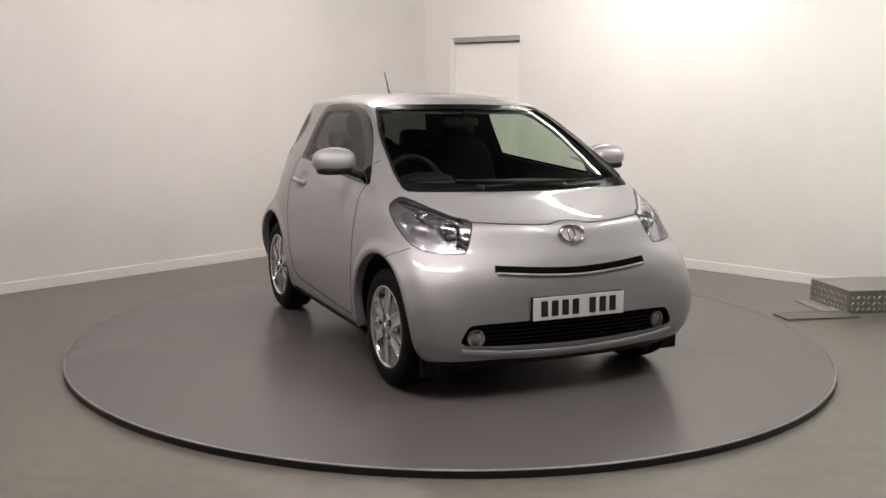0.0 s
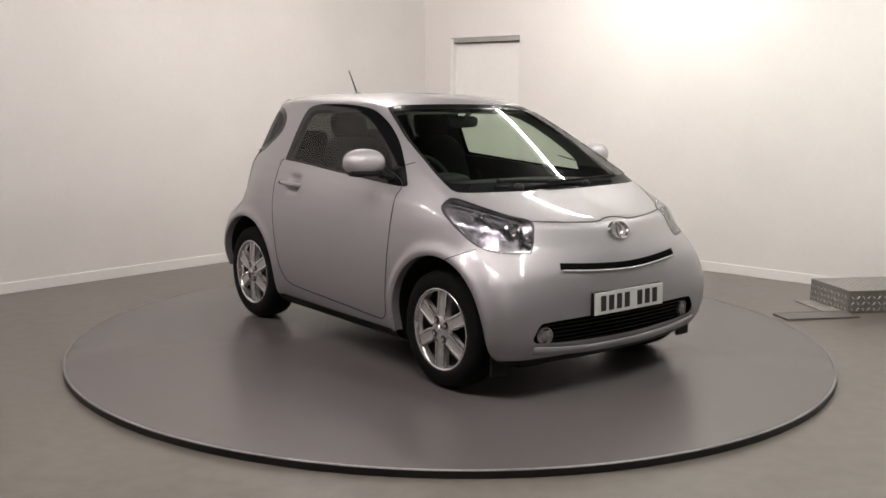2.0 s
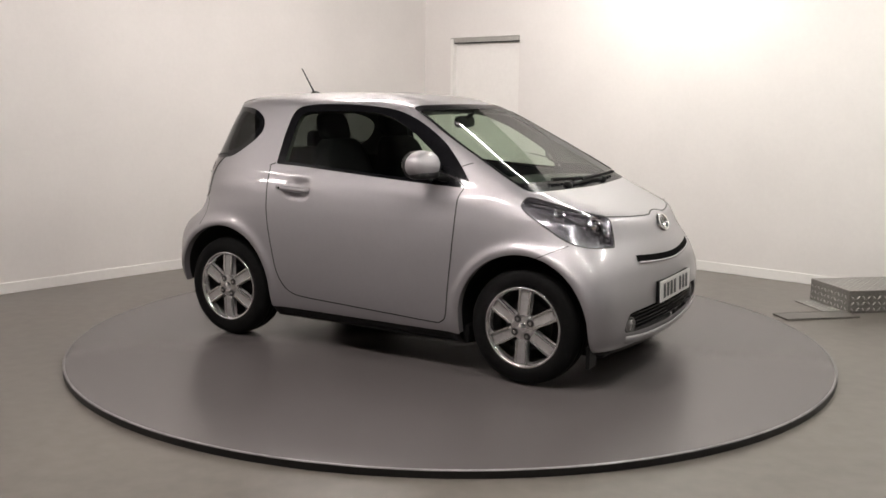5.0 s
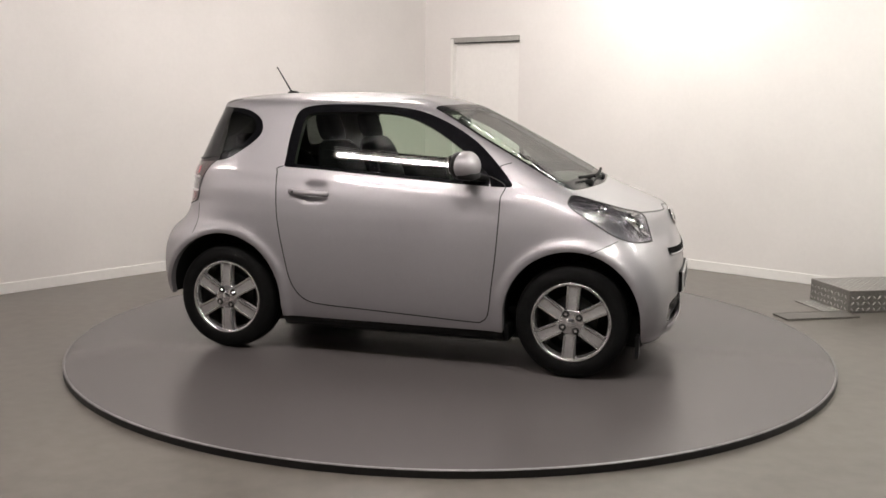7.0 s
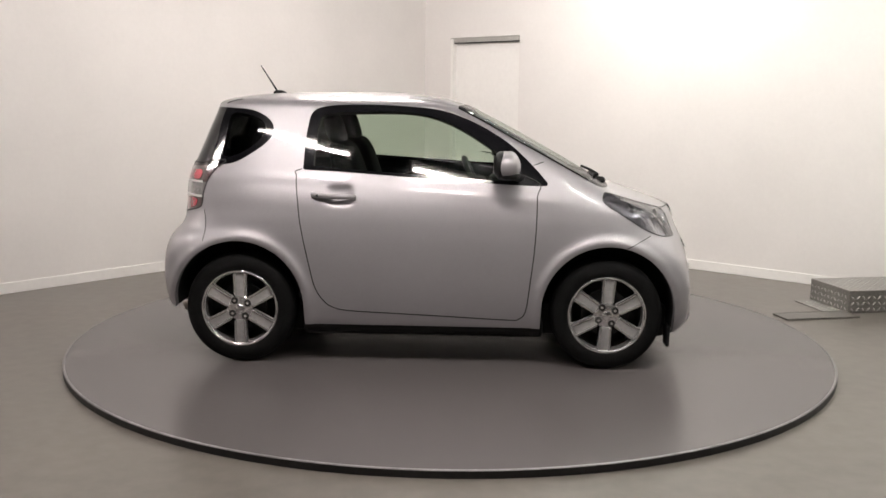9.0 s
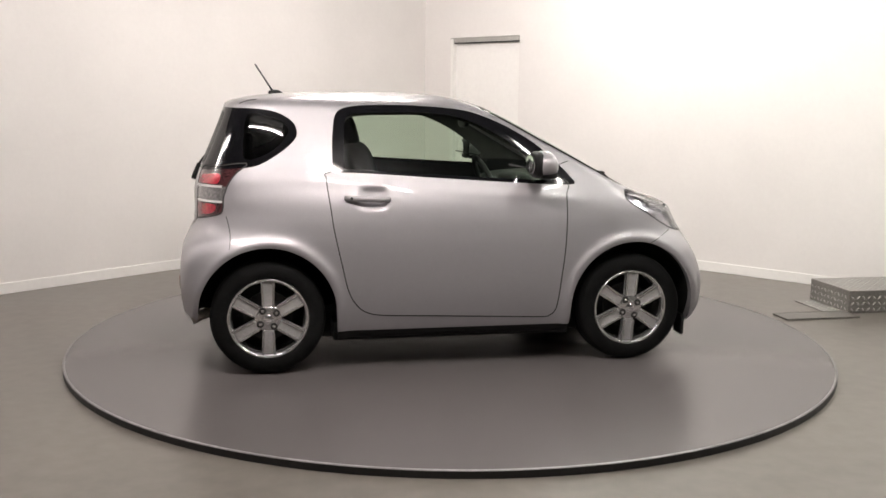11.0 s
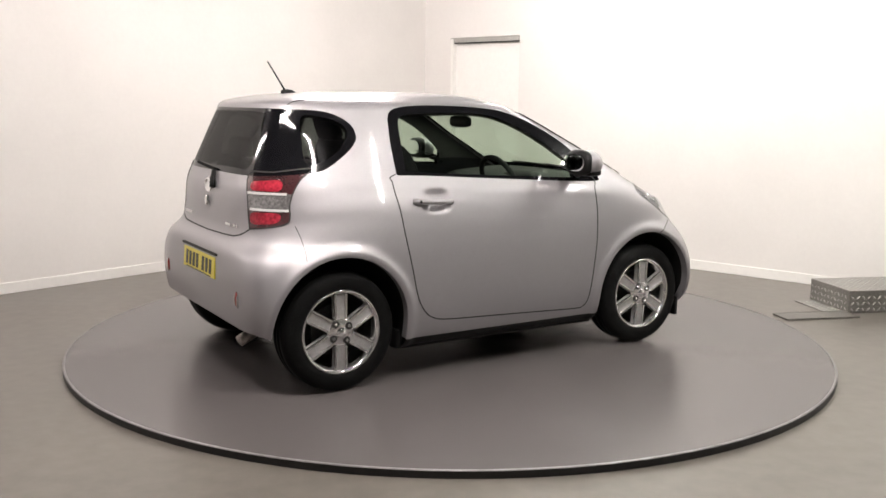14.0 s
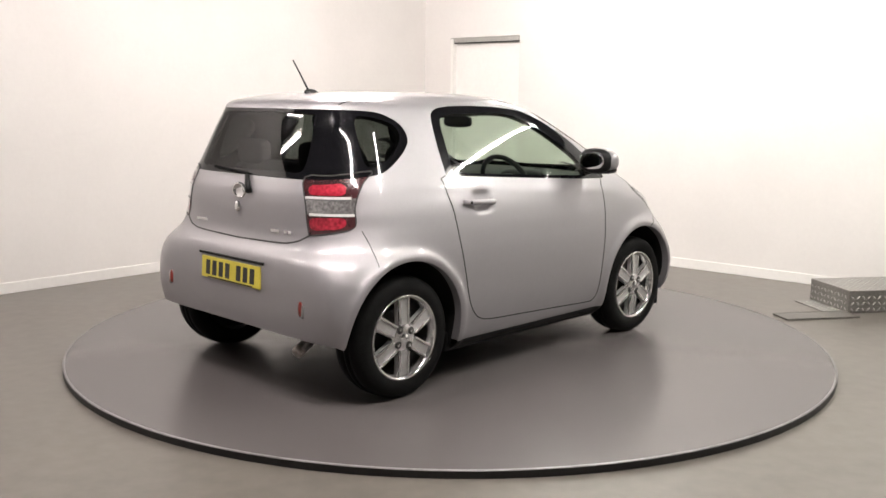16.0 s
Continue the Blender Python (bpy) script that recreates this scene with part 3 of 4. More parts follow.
skin("rear_window", NAMES == "rear_glass", TINT, car, "dark privacy glass")
for sgn in (-1, 1):
    h = R if sgn < 0 else ~R
    d = skin("door", (NAMES == "door") & h, SILVER, car)
    skin("window_frame", (NAMES == "window_frame") & h, BLACKTRIM, d, "black window surround")
    skin("side_window", (NAMES == "side_glass") & h, GLASS, d, "clear glass")
    skin("quarter_window", (NAMES == "quarter_glass") & h, TINT, car, "dark privacy glass")
    # door gap and handle
    part("door_gap", ribbon(sidep(DOOR[0:115], sgn), 0.006, 0.0012), SEAM, d)
    hx, hz = GRIP
    ya, yb = side(hx - 0.13, hz), side(hx + 0.15, hz)
    part("door_handle", tube([(hx - 0.115 + 0.023 * k, sgn * (ya + (yb - ya) * k / 10 + 0.001 + 0.026 * math.sin(math.pi * k / 10) ** 0.5), hz + 0.004 - 0.010 * k / 10) for k in range(11)], 0.0145, 12), SILVER, d, "silver bar handle", True)
    part("lock", blob((hx - 0.085, sgn * (ya + 0.030), hz + 0.003), (0.008, 0.008, 0.008), 1.0, 12, 8), DARKMETAL, d, "small dark key lock", True)
    # mirror
    mc = Vector((0.448, sgn * 0.885, 1.112))
    mi = part("mirror", blob(mc, (0.068, 0.121, 0.074), 0.76, fn=lambda q: Vector((q.x * (1 - 0.25 * max(q.z, 0) / 0.07), q.y, q.z * (1 - 0.12 * abs(q.y) / 0.118)))), SILVER, d, "silver mirror housing", True)
    part("mirror_back", blob(mc + Vector((-0.035, 0, -0.002)), (0.038, 0.110, 0.072), 0.82), PLASTIC, mi, "black rear shell", True)
    part("mirror_glass", blob(mc + Vector((-0.073, 0, 0.002)), (0.006, 0.084, 0.050), 0.8), MIRROR, mi, "mirror glass", True)
    part("mirror_base", blob(mc + Vector((0.012, 0, -0.052)), (0.052, 0.10, 0.024), 0.6), PLASTIC, mi, "black plastic foot", True)
    part("mirror_arm", tube([(0.53, sgn * 0.725, 1.025), (0.49, sgn * 0.78, 1.045), (0.46, sgn * 0.83, 1.065)], 0.022, 10), PLASTIC, mi, "", True)
    # lamps
    hl = skin("headlamp", (NAMES == "headlamp_lens") & h, LENS, car, "clear lens over a dark housing")
    skin("lamp_bowl", (NAMES == "headlamp_lens") & h, LAMPHOUSE, hl, "grey reflector bowl", -0.03)
    HE = smooth_loop(HEADLAMP, 1)
    hp = []
    for q, z in HE:
        ys = np.linspace(0.3, 0.83, 500)
        xs = nose(ys, z)
        i = np.argmin(np.abs(ys - xs - q))
        hp.append((xs[i], sgn * ys[i], z))
    hp.append(hp[0])
    part("lamp_edge", ribbon(hp, 0.007, 0.001), SEAM, hl)
    h0 = np.array(hp)
    hn = np.array([on_skin(q) for q in h0])
    k = len(h0)
    part("lamp_wall", (np.vstack([h0 - hn * 0.003, h0 - hn * 0.034]), [(j, j + 1, k + j + 1, k + j) for j in range(k - 1)]), LAMPHOUSE, hl, "", True)
    for (py, pz), r in (((0.585, 0.838), 0.046), ((0.525, 0.785), 0.040), ((0.680, 0.895), 0.030)):
        px = float(nose(py, pz))
        nn = Vector(on_skin((px, sgn * py, pz)))
        L = lathe([(0.001, 0.012), (r * 0.45, 0.008), (r * 0.5, -0.004), (r * 0.72, -0.008), (r * 0.95, 0.010), (r, 0.012), (r, -0.02), (0.001, -0.02)], 24)
        rot = Matrix.Translation(Vector((px, sgn * py, pz)) - nn * 0.022) @ Vector((0, 1, 0)).rotation_difference((nn + Vector((0.6, 0, 0))).normalized()).to_matrix().to_4x4()
        part("reflector", moved(L, rot), CHROME, hl, "round bright reflector", True)
    lampp = lambda pts: [(float(nose(yy, zz)), sgn * yy, zz) for yy, zz in pts]
    part("chrome_strip", ribbon(lampp(((0.735, 0.940), (0.69, 0.926), (0.63, 0.903), (0.57, 0.878), (0.52, 0.860))), 0.013, -0.006), CHROME, hl)
    part("chrome_strip", ribbon(lampp(((0.655, 0.858), (0.640, 0.835), (0.622, 0.806), (0.605, 0.775))), 0.010, -0.008), CHROME, hl)
    part("chrome_strip", ribbon(lampp(((0.700, 0.895), (0.690, 0.870), (0.675, 0.840))), 0.012, -0.012), CHROME, hl)
    part("divider", ribbon(lampp(((0.575, 0.780), (0.545, 0.757), (0.515, 0.742))), 0.012, -0.010), CHROME, hl)
    part("divider", ribbon(lampp(((0.560, 0.868), (0.555, 0.830), (0.560, 0.790), (0.575, 0.750))), 0.014, -0.012), PLASTIC, hl)
    tl = (NAMES == "tail_lamp") & h
    tc = (NAMES == "tail_core") & h
    t = skin("tail_lamp", tl & (CZ > 0.985), LAMPSMOKE, car, "smoked red and clear lamp", 0.002)
    skin("lens", tc & (CZ > 0.95), LAMPRED, t, "red upper lens", 0.004)
    skin("lens", tl & (CZ <= 0.985) & (CZ > 0.905), LAMPCLEAR, t, "clear middle band", 0.002)
    skin("lens", tc & (CZ < 0.95), LAMPRED, t, "red lower lens", 0.004)
    skin("lens", tl & (CZ <= 0.905), LAMPSMOKE, t, "smoked lower edge", 0.002)
    TE = np.vstack([TAILLAMP, TAILLAMP[:1]])
    te = []
    for q_, z_ in TE[::2]:
        ys = np.linspace(0.3, 0.83, 500)
        xs = tail(ys, z_)
        i = np.argmin(np.abs(ys + xs - q_))
        te.append((xs[i], sgn * ys[i], z_))
    part("lamp_edge", ribbon(te, 0.006, 0.004), SEAM, t)
    tz = lambda z: [(x, sgn * side(x, z), z) for x in np.linspace(-1.352, -1.222, 8)]
    part("strip", ribbon(tz(0.984), 0.012, 0.006), PLATEWHITE, t, "pale strip")
    part("strip", ribbon(tz(0.906), 0.012, 0.006), PLATEWHITE, t, "pale strip")
    # arch lips and wheel houses
    for cx in (1.0, -1.0):
        arc = [(cx + a * 1.0, b) for a, b in ARC]
        arc = [(arc[0][0] + 0.004, 0.215 if cx > 0 else 0.23)] + arc + [(arc[-1][0] - 0.004, 0.23 if cx > 0 else 0.30)]
        o = np.array([(x, sgn * (side(x, z) - 0.001), z) for x, z in arc])
        i = o.copy()
        i[:, 1] -= sgn * 0.045
        k = len(o)
        part("arch_lip", (np.vstack([o, i]), [(j, j + 1, k + j + 1, k + j) for j in range(k - 1)]), SILVER, body, "", True)
        a1 = np.array([(cx + 1.015 * a, sgn * 0.80, 0.325 + 1.015 * (b - 0.325)) for a, b in ARC])
        a1 = np.vstack([[a1[0] - [0, 0, 0.13]], a1, [a1[-1] - [0, 0, 0.13 if cx > 0 else 0.02]]])
        a1[:, 1] = [sgn * max(side(x, min(z, 0.7)) - 0.03, 0.5) for x, y, z in a1]
        a2 = a1 * [1, 0, 1] + [0, sgn * 0.5, 0]
        k = len(a1)
        part("wheel_house", (np.vstack([a1, a2, [[cx, sgn * 0.5, 0.32]]]), [(j, j + 1, k + j + 1, k + j) for j in range(k - 1)] + [(k + j, k + j + 1, 2 * k) for j in range(k - 1)]), PLASTIC, body, "black inner arch", True)
    # fog lamps, rear reflectors
    fp = Vector((float(nose(0.530, 0.325)) - 0.020, sgn * 0.530, 0.325))
    rot = Matrix.Translation(fp) @ Vector((0, 1, 0)).rotation_difference(Vector((0.95, sgn * 0.3, 0))).to_matrix().to_4x4()
    part("fog_lamp", moved(lathe([(0.001, 0.012), (0.026, 0.008), (0.034, 0.0), (0.041, 0.010), (0.044, 0.004), (0.044, -0.03), (0.001, -0.03)], 28), rot), FOGGLASS, car, "round clear fog lamp", True)
    part("air_deflector", boxm(1.33, 1.35, min(sgn * 0.66, sgn * 0.76), max(sgn * 0.66, sgn * 0.76), 0.125, 0.24, 0.006), PLASTIC, car, "black rubber flap before the wheel")
    rp = Vector((float(tail(0.575, 0.475)), sgn * 0.575, 0.475))
    part("reflector", blob(rp, (0.009, 0.015, 0.037), 0.8), AMBER, car, "red reflector", True)
# gaps
for sgn in (-1, 1):
    part("pillar_gap", ribbon(sidep([(0.585, 1.098), (0.605, 1.106), (0.625, 1.113), (0.645, 1.118)], sgn), 0.005, 0.0012), SEAM, body)
    part("bumper_gap", ribbon(sidep([(1.086 + 0.138 * k / 8, 0.674 + 0.063 * k / 8) for k in range(9)], sgn), 0.004, 0.0010), SEAM, body)
    part("bumper_gap", ribbon(sidep([(-1.205 + 0.02 * math.sin(k * 0.3), 0.835 - 0.16 * k / 8) for k in range(9)], sgn), 0.004, 0.0010), SEAM, body)
part("bonnet_gap", ribbon(nosep([(y, float(np.interp(abs(y), [0, 0.05, 0.11, 0.16, 0.32, 0.485], [0.860, 0.857, 0.846, 0.845, 0.851, 0.860]))) for y in np.linspace(-0.485, 0.485, 60)]), 0.008, 0.0012), SEAM, car)
part("tailgate_gap", ribbon(tailp([(y, float(hermite([0, 0.101, 0.373, 0.468, 0.530], [0.748, 0.750, 0.758, 0.776, 0.806], abs(y)))) for y in np.linspace(-0.53, 0.53, 70)]), 0.008, 0.0012), SEAM, car)
roof_z = lambda x, y: float(V[np.argmin((V[:, 0] - x) ** 2 + (V[:, 1] - y) ** 2 + (V[:, 2] < 1.3) * 9), 2])
for sgn in (-1, 1):
    part("spoiler_gap", ribbon([(x, sgn * 0.47, roof_z(x, sgn * 0.47)) for x in (-1.04, -1.07, -1.10, -1.13)], 0.005, 0.003), SEAM, body)
    part("reflector_rim", blob((float(tail(0.585, 0.470)) + 0.001, sgn * 0.590, 0.465), (0.007, 0.011, 0.034), 0.8, 16, 10), FOGGLASS, car, "pale rim beside the reflector", True)
# lower grille stands back; the upper slot's shaded depth is a black strip
part("upper_slot", ribbon(nosep([(y, 0.629 + 0.022 * (abs(y) / 0.42) ** 1.5) for y in np.linspace(-0.43, 0.43, 45)]), 0.035, 0.002), HOLLOW, car, "narrow air slot, its shaded depth drawn as a black strip")
g = skin("lower_grille", NAMES == "lower_grille", HOLLOW, car, "black mesh grille", -0.025)
for z in (0.295, 0.315, 0.335, 0.355, 0.375):
    part("bar", ribbon([(float(nose(y, z)) - 0.012, y, z) for y in np.linspace(-0.54, 0.54, 30)], 0.005, 0), BLACKTRIM, g)
part("bumper_lip", ribbon(nosep([(y, 0.230 + 0.034 * (abs(y) / 0.6) ** 2.5) for y in np.linspace(-0.61, 0.61, 50)]), 0.044, 0.012), SILVER, car, "silver lip under the grille", True)
part("slot_ledge", ribbon(nosep([(y, 0.608 + 0.022 * (abs(y) / 0.42) ** 1.5) for y in np.linspace(-0.42, 0.42, 45)]), 0.012, 0.007), SILVER, car, "silver ledge under the slot", True)
# Black strip carries the shade over the plate in its colour.
part("plate_overhang", boxm(-1.456, -1.43, -0.285, 0.285, 0.643, 0.656, 0.004), PLASTIC, car, "dark lip over the plate, its shade put in as black")
# badges and plates
BADGE = Matrix.Translation((1.452, 0, 0.797)) @ Matrix.Rotation(radians(-90), 4, "Z") @ Matrix.Rotation(radians(24), 4, "X")
em = part("badge", moved(lathe([(0.046, -0.004), (0.051, 0.006), (0.057, 0.010), (0.064, 0.006), (0.068, -0.004)], 40), BADGE @ Matrix.Diagonal((1.15, 1, 0.78, 1))), CHROME, car, "plain oval chrome badge", True)
part("inner_ring", moved(lathe([(0.020, -0.004), (0.024, 0.006), (0.030, 0.006), (0.033, -0.004)], 32), BADGE @ Matrix.Diagonal((0.7, 1, 1.3, 1))), CHROME, em, "", True)
em2 = part("badge", moved(lathe([(0.001, 0.004), (0.036, 0.003), (0.041, 0.008), (0.047, 0.008), (0.052, 0.0)], 36), Matrix.Translation((-1.387, 0, 0.985)) @ Matrix.Rotation(radians(90), 4, "Z") @ Matrix.Diagonal((1.15, 1, 0.78, 1))), CHROME, car, "plain oval chrome badge", True)


def plate(x, z, colour, s, tilt):
    m = Matrix.Translation((x, 0, z)) @ pose(0, 0, 0, 0, tilt, 0)
    p = part("number_plate", boxm(-0.004, 0.004, -0.26, 0.26, -0.0555, 0.0555, 0.002, m=m), colour, car, "white number plate" if s > 0 else "yellow number plate")
    for k, yy in enumerate((-0.200, -0.141, -0.082, -0.023, 0.075, 0.134, 0.193)):
        part("bar", boxm(s * 0.0042 - 0.001, s * 0.0042 + 0.001, s * yy - 0.019, s * yy + 0.019, -0.038, 0.038, m=m), INK, p)
    if s < 0:
        part("bar", boxm(-0.0052, -0.0032, -0.20, 0.20, -0.053, -0.047, m=m), INK, p)
    return p


plate(1.540, 0.455, PLATEWHITE, 1, -2)
part("plate_holder", boxm(1.490, 1.534, -0.262, 0.262, 0.398, 0.512, 0.004), PLASTIC, car)
plate(-1.452, 0.577, PLATEYELLOW, -1, 4)
part("plate_holder", boxm(-1.447, -1.42, -0.275, 0.275, 0.515, 0.642, 0.004), SILVER, car, "silver plate surround")
for yy, hw in ((-0.30, 0.035), (-0.38, 0.012), (-0.41, 0.012), (0.35, 0.05)):
    part("lettering_bar", boxm(float(tail(yy, 0.81)) - 0.004, float(tail(yy, 0.81)) + 0.004, yy - hw, yy + hw, 0.803, 0.817), CHROME, car)
part("lock", blob((-1.400, 0, 0.905), (0.010, 0.022, 0.028), 0.8), CHROME, car, "", True)
# aerial
ae = part("aerial", blob((-0.925, 0, 1.468), (0.045, 0.022, 0.026), 0.9, fn=lambda q: Vector((q.x - q.z * 0.5, q.y, q.z))), PLASTIC, car, "black roof aerial", True)
part("mast", tube([(-0.945, 0, 1.482), (-0.985, 0, 1.545), (-1.046, 0, 1.640)], 0.0058, 8, 0.6), PLASTIC, ae, "", True)
# black seal down both edges of the windscreen
for sgn in (-1, 1):
    part("screen_seal", ribbon(nosep([(sgn * yy, zz) for yy, zz in smooth_loop([(0.682, 1.020), (0.678, 1.050), (0.671, 1.085), (0.623, 1.245), (0.555, 1.372)], 6, False)]), 0.011, 0.006), RUBBER, car, "black rubber screen seal", True)
# wipers
for pv, tip in (((0.22, 0.985), (-0.40, 1.006)), ((-0.28, 0.985), (0.50, 0.998))):
    pts = [(float(nose(y, z)) + 0.012, y, z) for y, z in ((pv[0] + (tip[0] - pv[0]) * k / 8, pv[1] + (tip[1] - pv[1]) * k / 8 + 0.012) for k in range(9))]
    wp = part("wiper", tube(pts[:6], 0.012, 8, 0.7), PLASTIC, car, "black wiper", True)
    part("blade", tube([(a + 0.004, b, c + 0.012) for a, b, c in pts[2:]], 0.009, 6), RUBBER, wp)
    part("pivot", blob((pts[0][0], pts[0][1], pts[0][2] - 0.004), (0.028, 0.024, 0.022), 0.9, 16, 10), PLASTIC, wp, "round wiper pivot", True)
rw = part("rear_wiper", tube([(float(tail(y, z)) - 0.016, y, z) for y, z in ((-0.10, 0.985), (-0.075, 1.02), (-0.05, 1.065))], 0.017, 8, 0.7), PLASTIC, car, "black rear wiper", True)
part("blade", tube([(float(tail(y, z)) - 0.012, y, z) for y, z in ((-0.05, 1.072), (0.10, 1.080), (0.26, 1.090))], 0.008, 6), RUBBER, rw)
# underside and exhaust
part("underbody", boxm(-0.85, 1.36, -0.58, 0.58, 0.135, 0.32, 0.03), PLASTIC, car, "dark underside")
part("sill_floor", boxm(-0.66, 0.66, -0.745, 0.745, 0.155, 0.26, 0.02), PLASTIC, car)
part("exhaust", tube([(-1.15, -0.40, 0.29), (-1.28, -0.44, 0.285), (-1.35, -0.47, 0.265), (-1.41, -0.485, 0.240)], 0.029, 16), PIPE, car, "short brownish steel tailpipe", True)
part("silencer", blob((-1.17, 0.05, 0.36), (0.12, 0.42, 0.075), 0.5), DARKMETAL, car, "", True)

# ---- cabin ----
inner = np.isin(NAMES, ["body", "door", "bonnet", "tailgate", "window_frame", "rear_window_border", "windscreen_border"]) & (CZ > 0.3) & (CX < 1.1)
tagged(skin("cabin_lining", inner & (CZ < 1.06), CABIN, car, "dark cabin lining", -0.03, True))
tagged(skin("headlining", inner & (CZ >= 1.06), HEADLINER, car, "grey roof lining", -0.03, True))
part("dashboard", blob((0.66, 0, 0.86), (0.30, 0.66, 0.145), 0.5, fn=lambda q: Vector((q.x, q.y, q.z + 0.06 * q.x))), CABIN, car, "black dashboard", True)
part("instrument_hood", blob((0.44, -0.33, 0.985), (0.09, 0.16, 0.05), 0.8), CABIN, car, "", True)
part("cabin_floor", boxm(-1.25, 0.9, -0.66, 0.66, 0.30, 0.34, 0.01), CABIN, car)
st = part("steering_wheel", moved(([((0.175 + 0.016 * math.cos(b)) * math.cos(a), 0.016 * math.sin(b), (0.175 + 0.016 * math.cos(b)) * math.sin(a)) for a in np.linspace(0, 2 * math.pi, 33)[:-1] for b in np.linspace(0, 2 * math.pi, 9)[:-1]], [(i * 8 + j, i * 8 + (j + 1) % 8, (i + 1) % 32 * 8 + (j + 1) % 8, (i + 1) % 32 * 8 + j) for i in range(32) for j in range(8)]), Matrix.Translation((0.28, -0.33, 0.955)) @ pose(0, 0, 0, 25, 0, -90)), CABIN, car, "black steering wheel", True)
part("hub", blob((0.30, -0.33, 0.95), (0.045, 0.07, 0.06), 0.7), CABIN, st, "", True)
for k in (-1, 1):
    part("spoke", tube([(0.30, -0.33, 0.945), (0.29, -0.33 + k * 0.165, 0.955)], 0.016, 8), CABIN, st, "", True)
lean = lambda q: Vector((q.x - 0.28 * q.z, q.y * (1 - 0.12 * q.z / 0.3), q.z))
for yy, xx in ((-0.33, -0.28), (0.33, -0.28)):
    s = part("front_seat", blob((xx + 0.16, yy, 0.60), (0.26, 0.245, 0.10), 0.5), SEATCLOTH, car, "black cloth seat", True)
    part("backrest", blob((xx - 0.14, yy, 0.90), (0.085, 0.235, 0.31), 0.5, fn=lean), SEATCLOTH, s, "", True)
    part("headrest", blob((xx - 0.26, yy, 1.275), (0.050, 0.125, 0.085), 0.55, fn=lean), SEATCLOTH, s, "", True)
    for k in (-1, 1):
        part("headrest_post", tube([(xx - 0.22, yy + k * 0.05, 1.16), (xx - 0.25, yy + k * 0.05, 1.24)], 0.007, 8), CHROME, s)
rs = part("rear_bench", blob((-0.80, 0, 0.62), (0.20, 0.58, 0.09), 0.45), SEATCLOTH, car, "black cloth rear bench", True)
part("backrest", blob((-1.02, 0, 0.88), (0.07, 0.56, 0.24), 0.45, fn=lean), SEATCLOTH, rs, "", True)
for k in (-1, 1):
    part("headrest", blob((-1.11, k * 0.27, 1.16), (0.045, 0.12, 0.07), 0.55), SEATCLOTH, rs, "", True)
iv = part("interior_mirror", blob((0.20, 0, 1.315), (0.018, 0.115, 0.036), 0.6), PLASTIC, car, "black interior mirror", True)
part("stalk", tube([(0.20, 0, 1.33), (0.27, 0, 1.375)], 0.012, 8), PLASTIC, iv)
for k in (-1, 1):
    part("sun_visor", boxm(0.10, 0.25, k * 0.30 - 0.17, k * 0.30 + 0.17, 1.362, 1.376, 0.005), HEADLINER, car)

# ---- wheels ----
wheel0 = part("wheel", lathe([(0.06, 0.05), (0.19, 0.05), (0.196, 0.07), (0.196, -0.06), (0.205, -0.085), (0.205, 0.085), (0.20, 0.09)], 48), DARKMETAL, car, "", True)
part("tyre", lathe([(0.205, 0.085), (0.215, 0.094), (0.250, 0.098), (0.280, 0.090), (0.294, 0.078), (0.301, 0.05), (0.302, 0.024), (0.296, 0.022), (0.296, 0.016), (0.302, 0.014), (0.303, 0), (0.302, -0.014), (0.296, -0.016), (0.296, -0.022), (0.302, -0.024), (0.301, -0.05), (0.294, -0.078), (0.280, -0.090), (0.250, -0.098), (0.215, -0.094), (0.205, -0.085)], 64), RUBBER, wheel0, "black tyre", True)
part("rim", lathe([(0.186, -0.055), (0.192, -0.075), (0.198, -0.090), (0.208, -0.096), (0.213, -0.090), (0.206, -0.078), (0.200, -0.05), (0.196, 0.0)], 64), ALLOY, wheel0, "bright alloy rim", True)
part("brake_disc", lathe([(0.04, -0.012), (0.13, -0.012), (0.13, 0.004), (0.04, 0.004)], 40), DARKMETAL, wheel0, "steel brake disc")
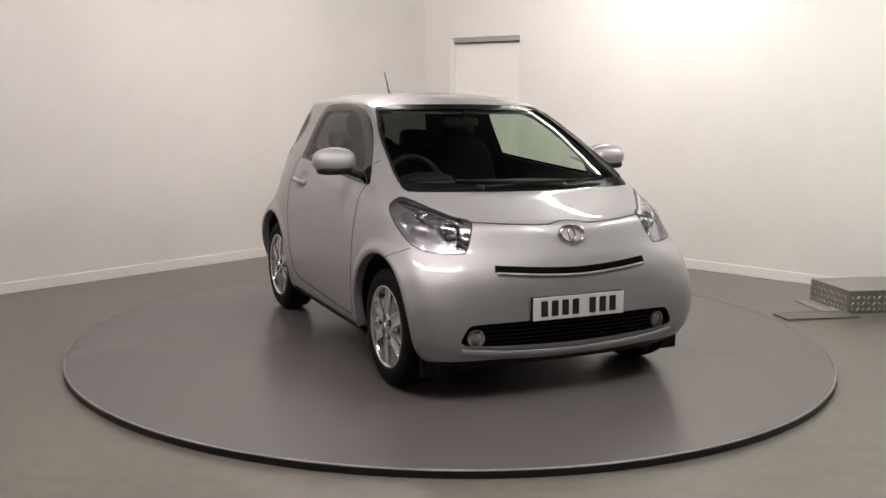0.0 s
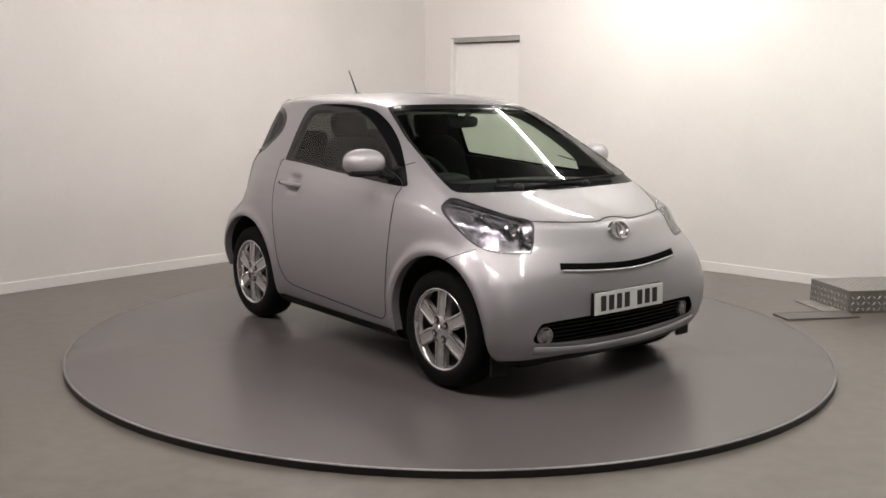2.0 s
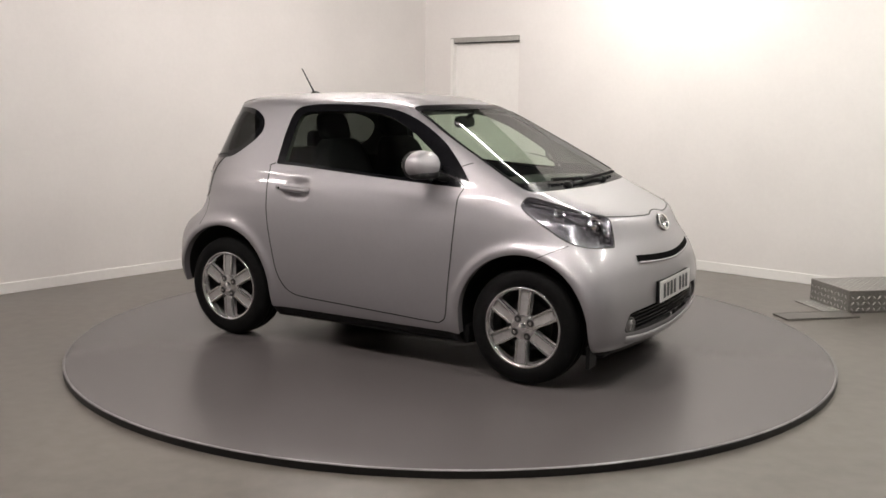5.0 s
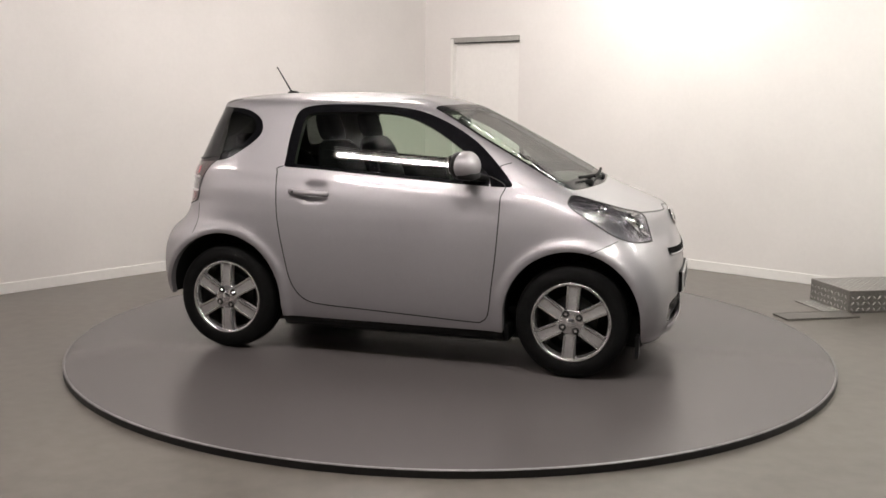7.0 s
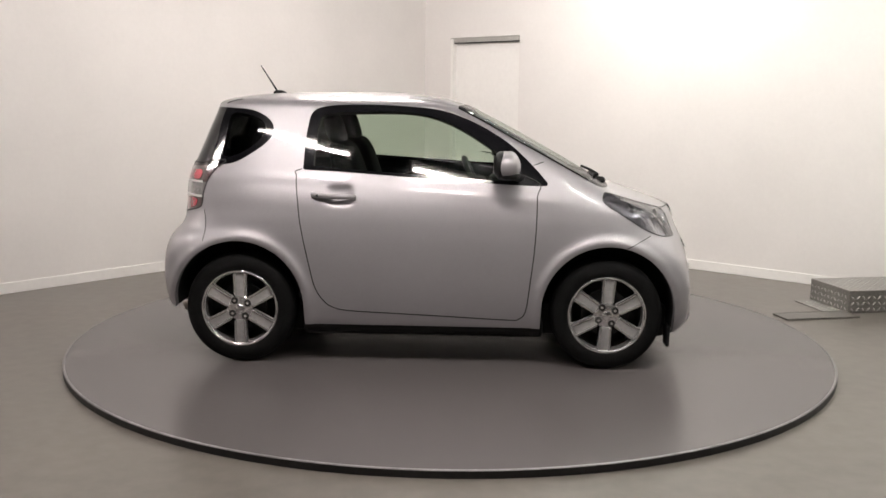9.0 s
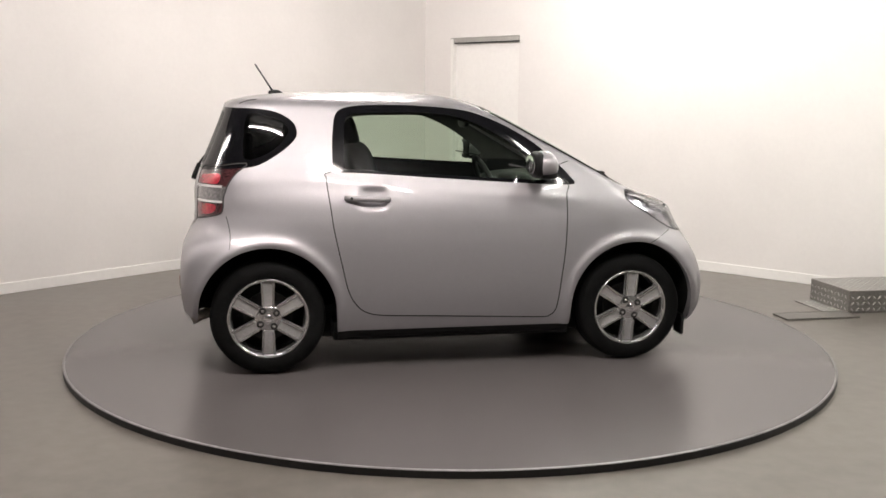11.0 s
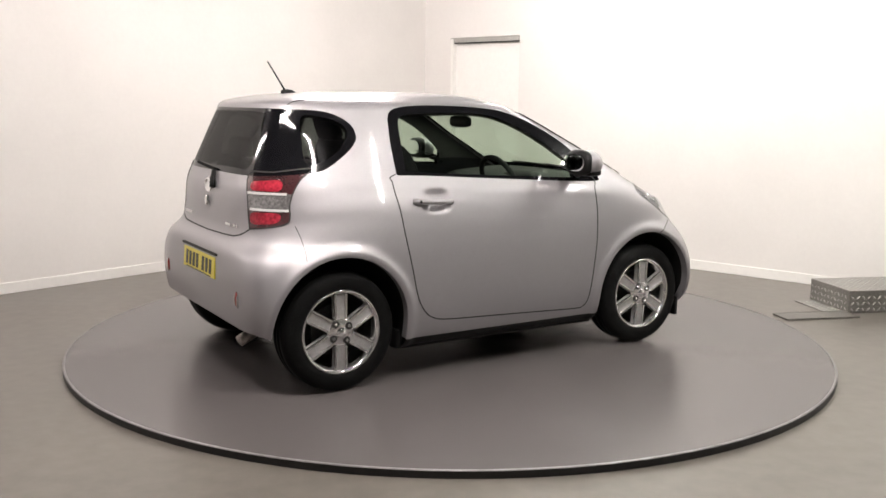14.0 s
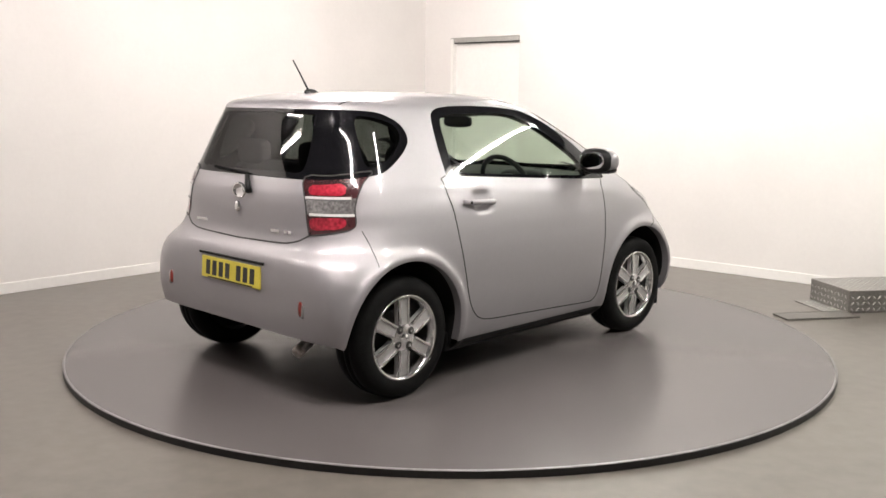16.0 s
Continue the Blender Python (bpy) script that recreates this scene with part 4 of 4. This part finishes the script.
for k in range(6):
    bm = bmesh.new()
    bmesh.ops.create_cube(bm, size=1)
    for v in bm.verts:
        o = v.co.x > 0
        v.co = Vector((0.192 if o else 0.045, (-0.078 if o else -0.086) if v.co.y < 0 else -0.045, math.copysign((0.036 if o else 0.030) * (1 if v.co.y > 0 else 0.86), v.co.z)))
    bmesh.ops.bevel(bm, geom=bm.edges[:], offset=0.005, segments=2, affect="EDGES")
    bm.transform(Matrix.Rotation(radians(90 + 60 * k), 4, "Y"))
    spoke = part("spoke", bm, SPOKE, wheel0)
    for e in (-1, 1):
        bm = boxm(0.070, 0.194, -0.007, 0.006, -0.006, 0.006, 0.003)
        bm.transform(Matrix.Rotation(radians(90 + 60 * k), 4, "Y") @ Matrix.Translation((0, -0.0885, e * 0.0235)) @ Matrix.Rotation(radians(3.2), 4, "Z") @ Matrix.Rotation(radians(-e * 2.0), 4, "Y"))
        part("ridge", bm, ALLOY, spoke)
part("hub_disc", lathe([(0.001, -0.090), (0.030, -0.0885), (0.060, -0.0875), (0.068, -0.084), (0.074, -0.074), (0.076, -0.045)], 40), ALLOY, wheel0, "", True)
part("cap", lathe([(0.001, -0.098), (0.020, -0.096), (0.026, -0.086)], 28), CHROME, wheel0, "plain centre cap", True)
for k in range(4):
    at = Matrix.Translation((0.051 * math.cos(radians(35 + 90 * k)), 0, 0.051 * math.sin(radians(35 + 90 * k))))
    # Dark disc on the hub: the recess's shade put into its colour.
    socket = part("nut_socket", moved(lathe([(0.001, -0.0885), (0.0165, -0.0885), (0.018, -0.0905), (0.0195, -0.0885), (0.0195, -0.080)], 20), at), DARKMETAL, wheel0, "dark disc for the shaded nut recess")
    part("wheel_nut", moved(lathe([(0.001, -0.096), (0.007, -0.096), (0.0095, -0.093), (0.0095, -0.080)], 6), at), ALLOY, socket)
WHEELS = [(1.0, -0.712, 3), (-1.0, -0.712, 0), (1.0, 0.712, 40), (-1.0, 0.712, 20)]
for x, y, turn in WHEELS:
    m = Matrix.Translation((x, y, 0.303)) @ (Matrix.Rotation(math.pi, 4, "Z") if y > 0 else Matrix()) @ Matrix.Rotation(radians(turn), 4, "Y")
    if (x, y) == WHEELS[0][:2]:
        wheel0.matrix_basis = m
    else:
        copy_thing(wheel0, m)


# ---- what moves ----
def motions():
    """Turntable and car turn together about the axis."""
    rows = [(0.0, -64.28), (1.0, -57.49), (2.0, -50.69), (3.0, -43.81), (4.0, -36.84), (5.25, -28.1), (6.5, -19.31), (7.5, -12.28), (9.0, -1.99), (10.25, 6.43), (11.5, 14.86), (12.5, 21.75), (13.5, 28.78), (14.5, 35.81), (15.25, 41.03), (16.0, 46.21)]
    turn = lambda a, z: Matrix.Translation((0, 0, z)) @ Matrix.Rotation(radians(a), 4, "Z")
    walk(turntable, [(t, turn(a, 0)) for t, a in rows])
    walk(car, [(t, turn(a, UP) @ Matrix.Translation((-AXIS[0], -AXIS[1], 0))) for t, a in rows])


motions()
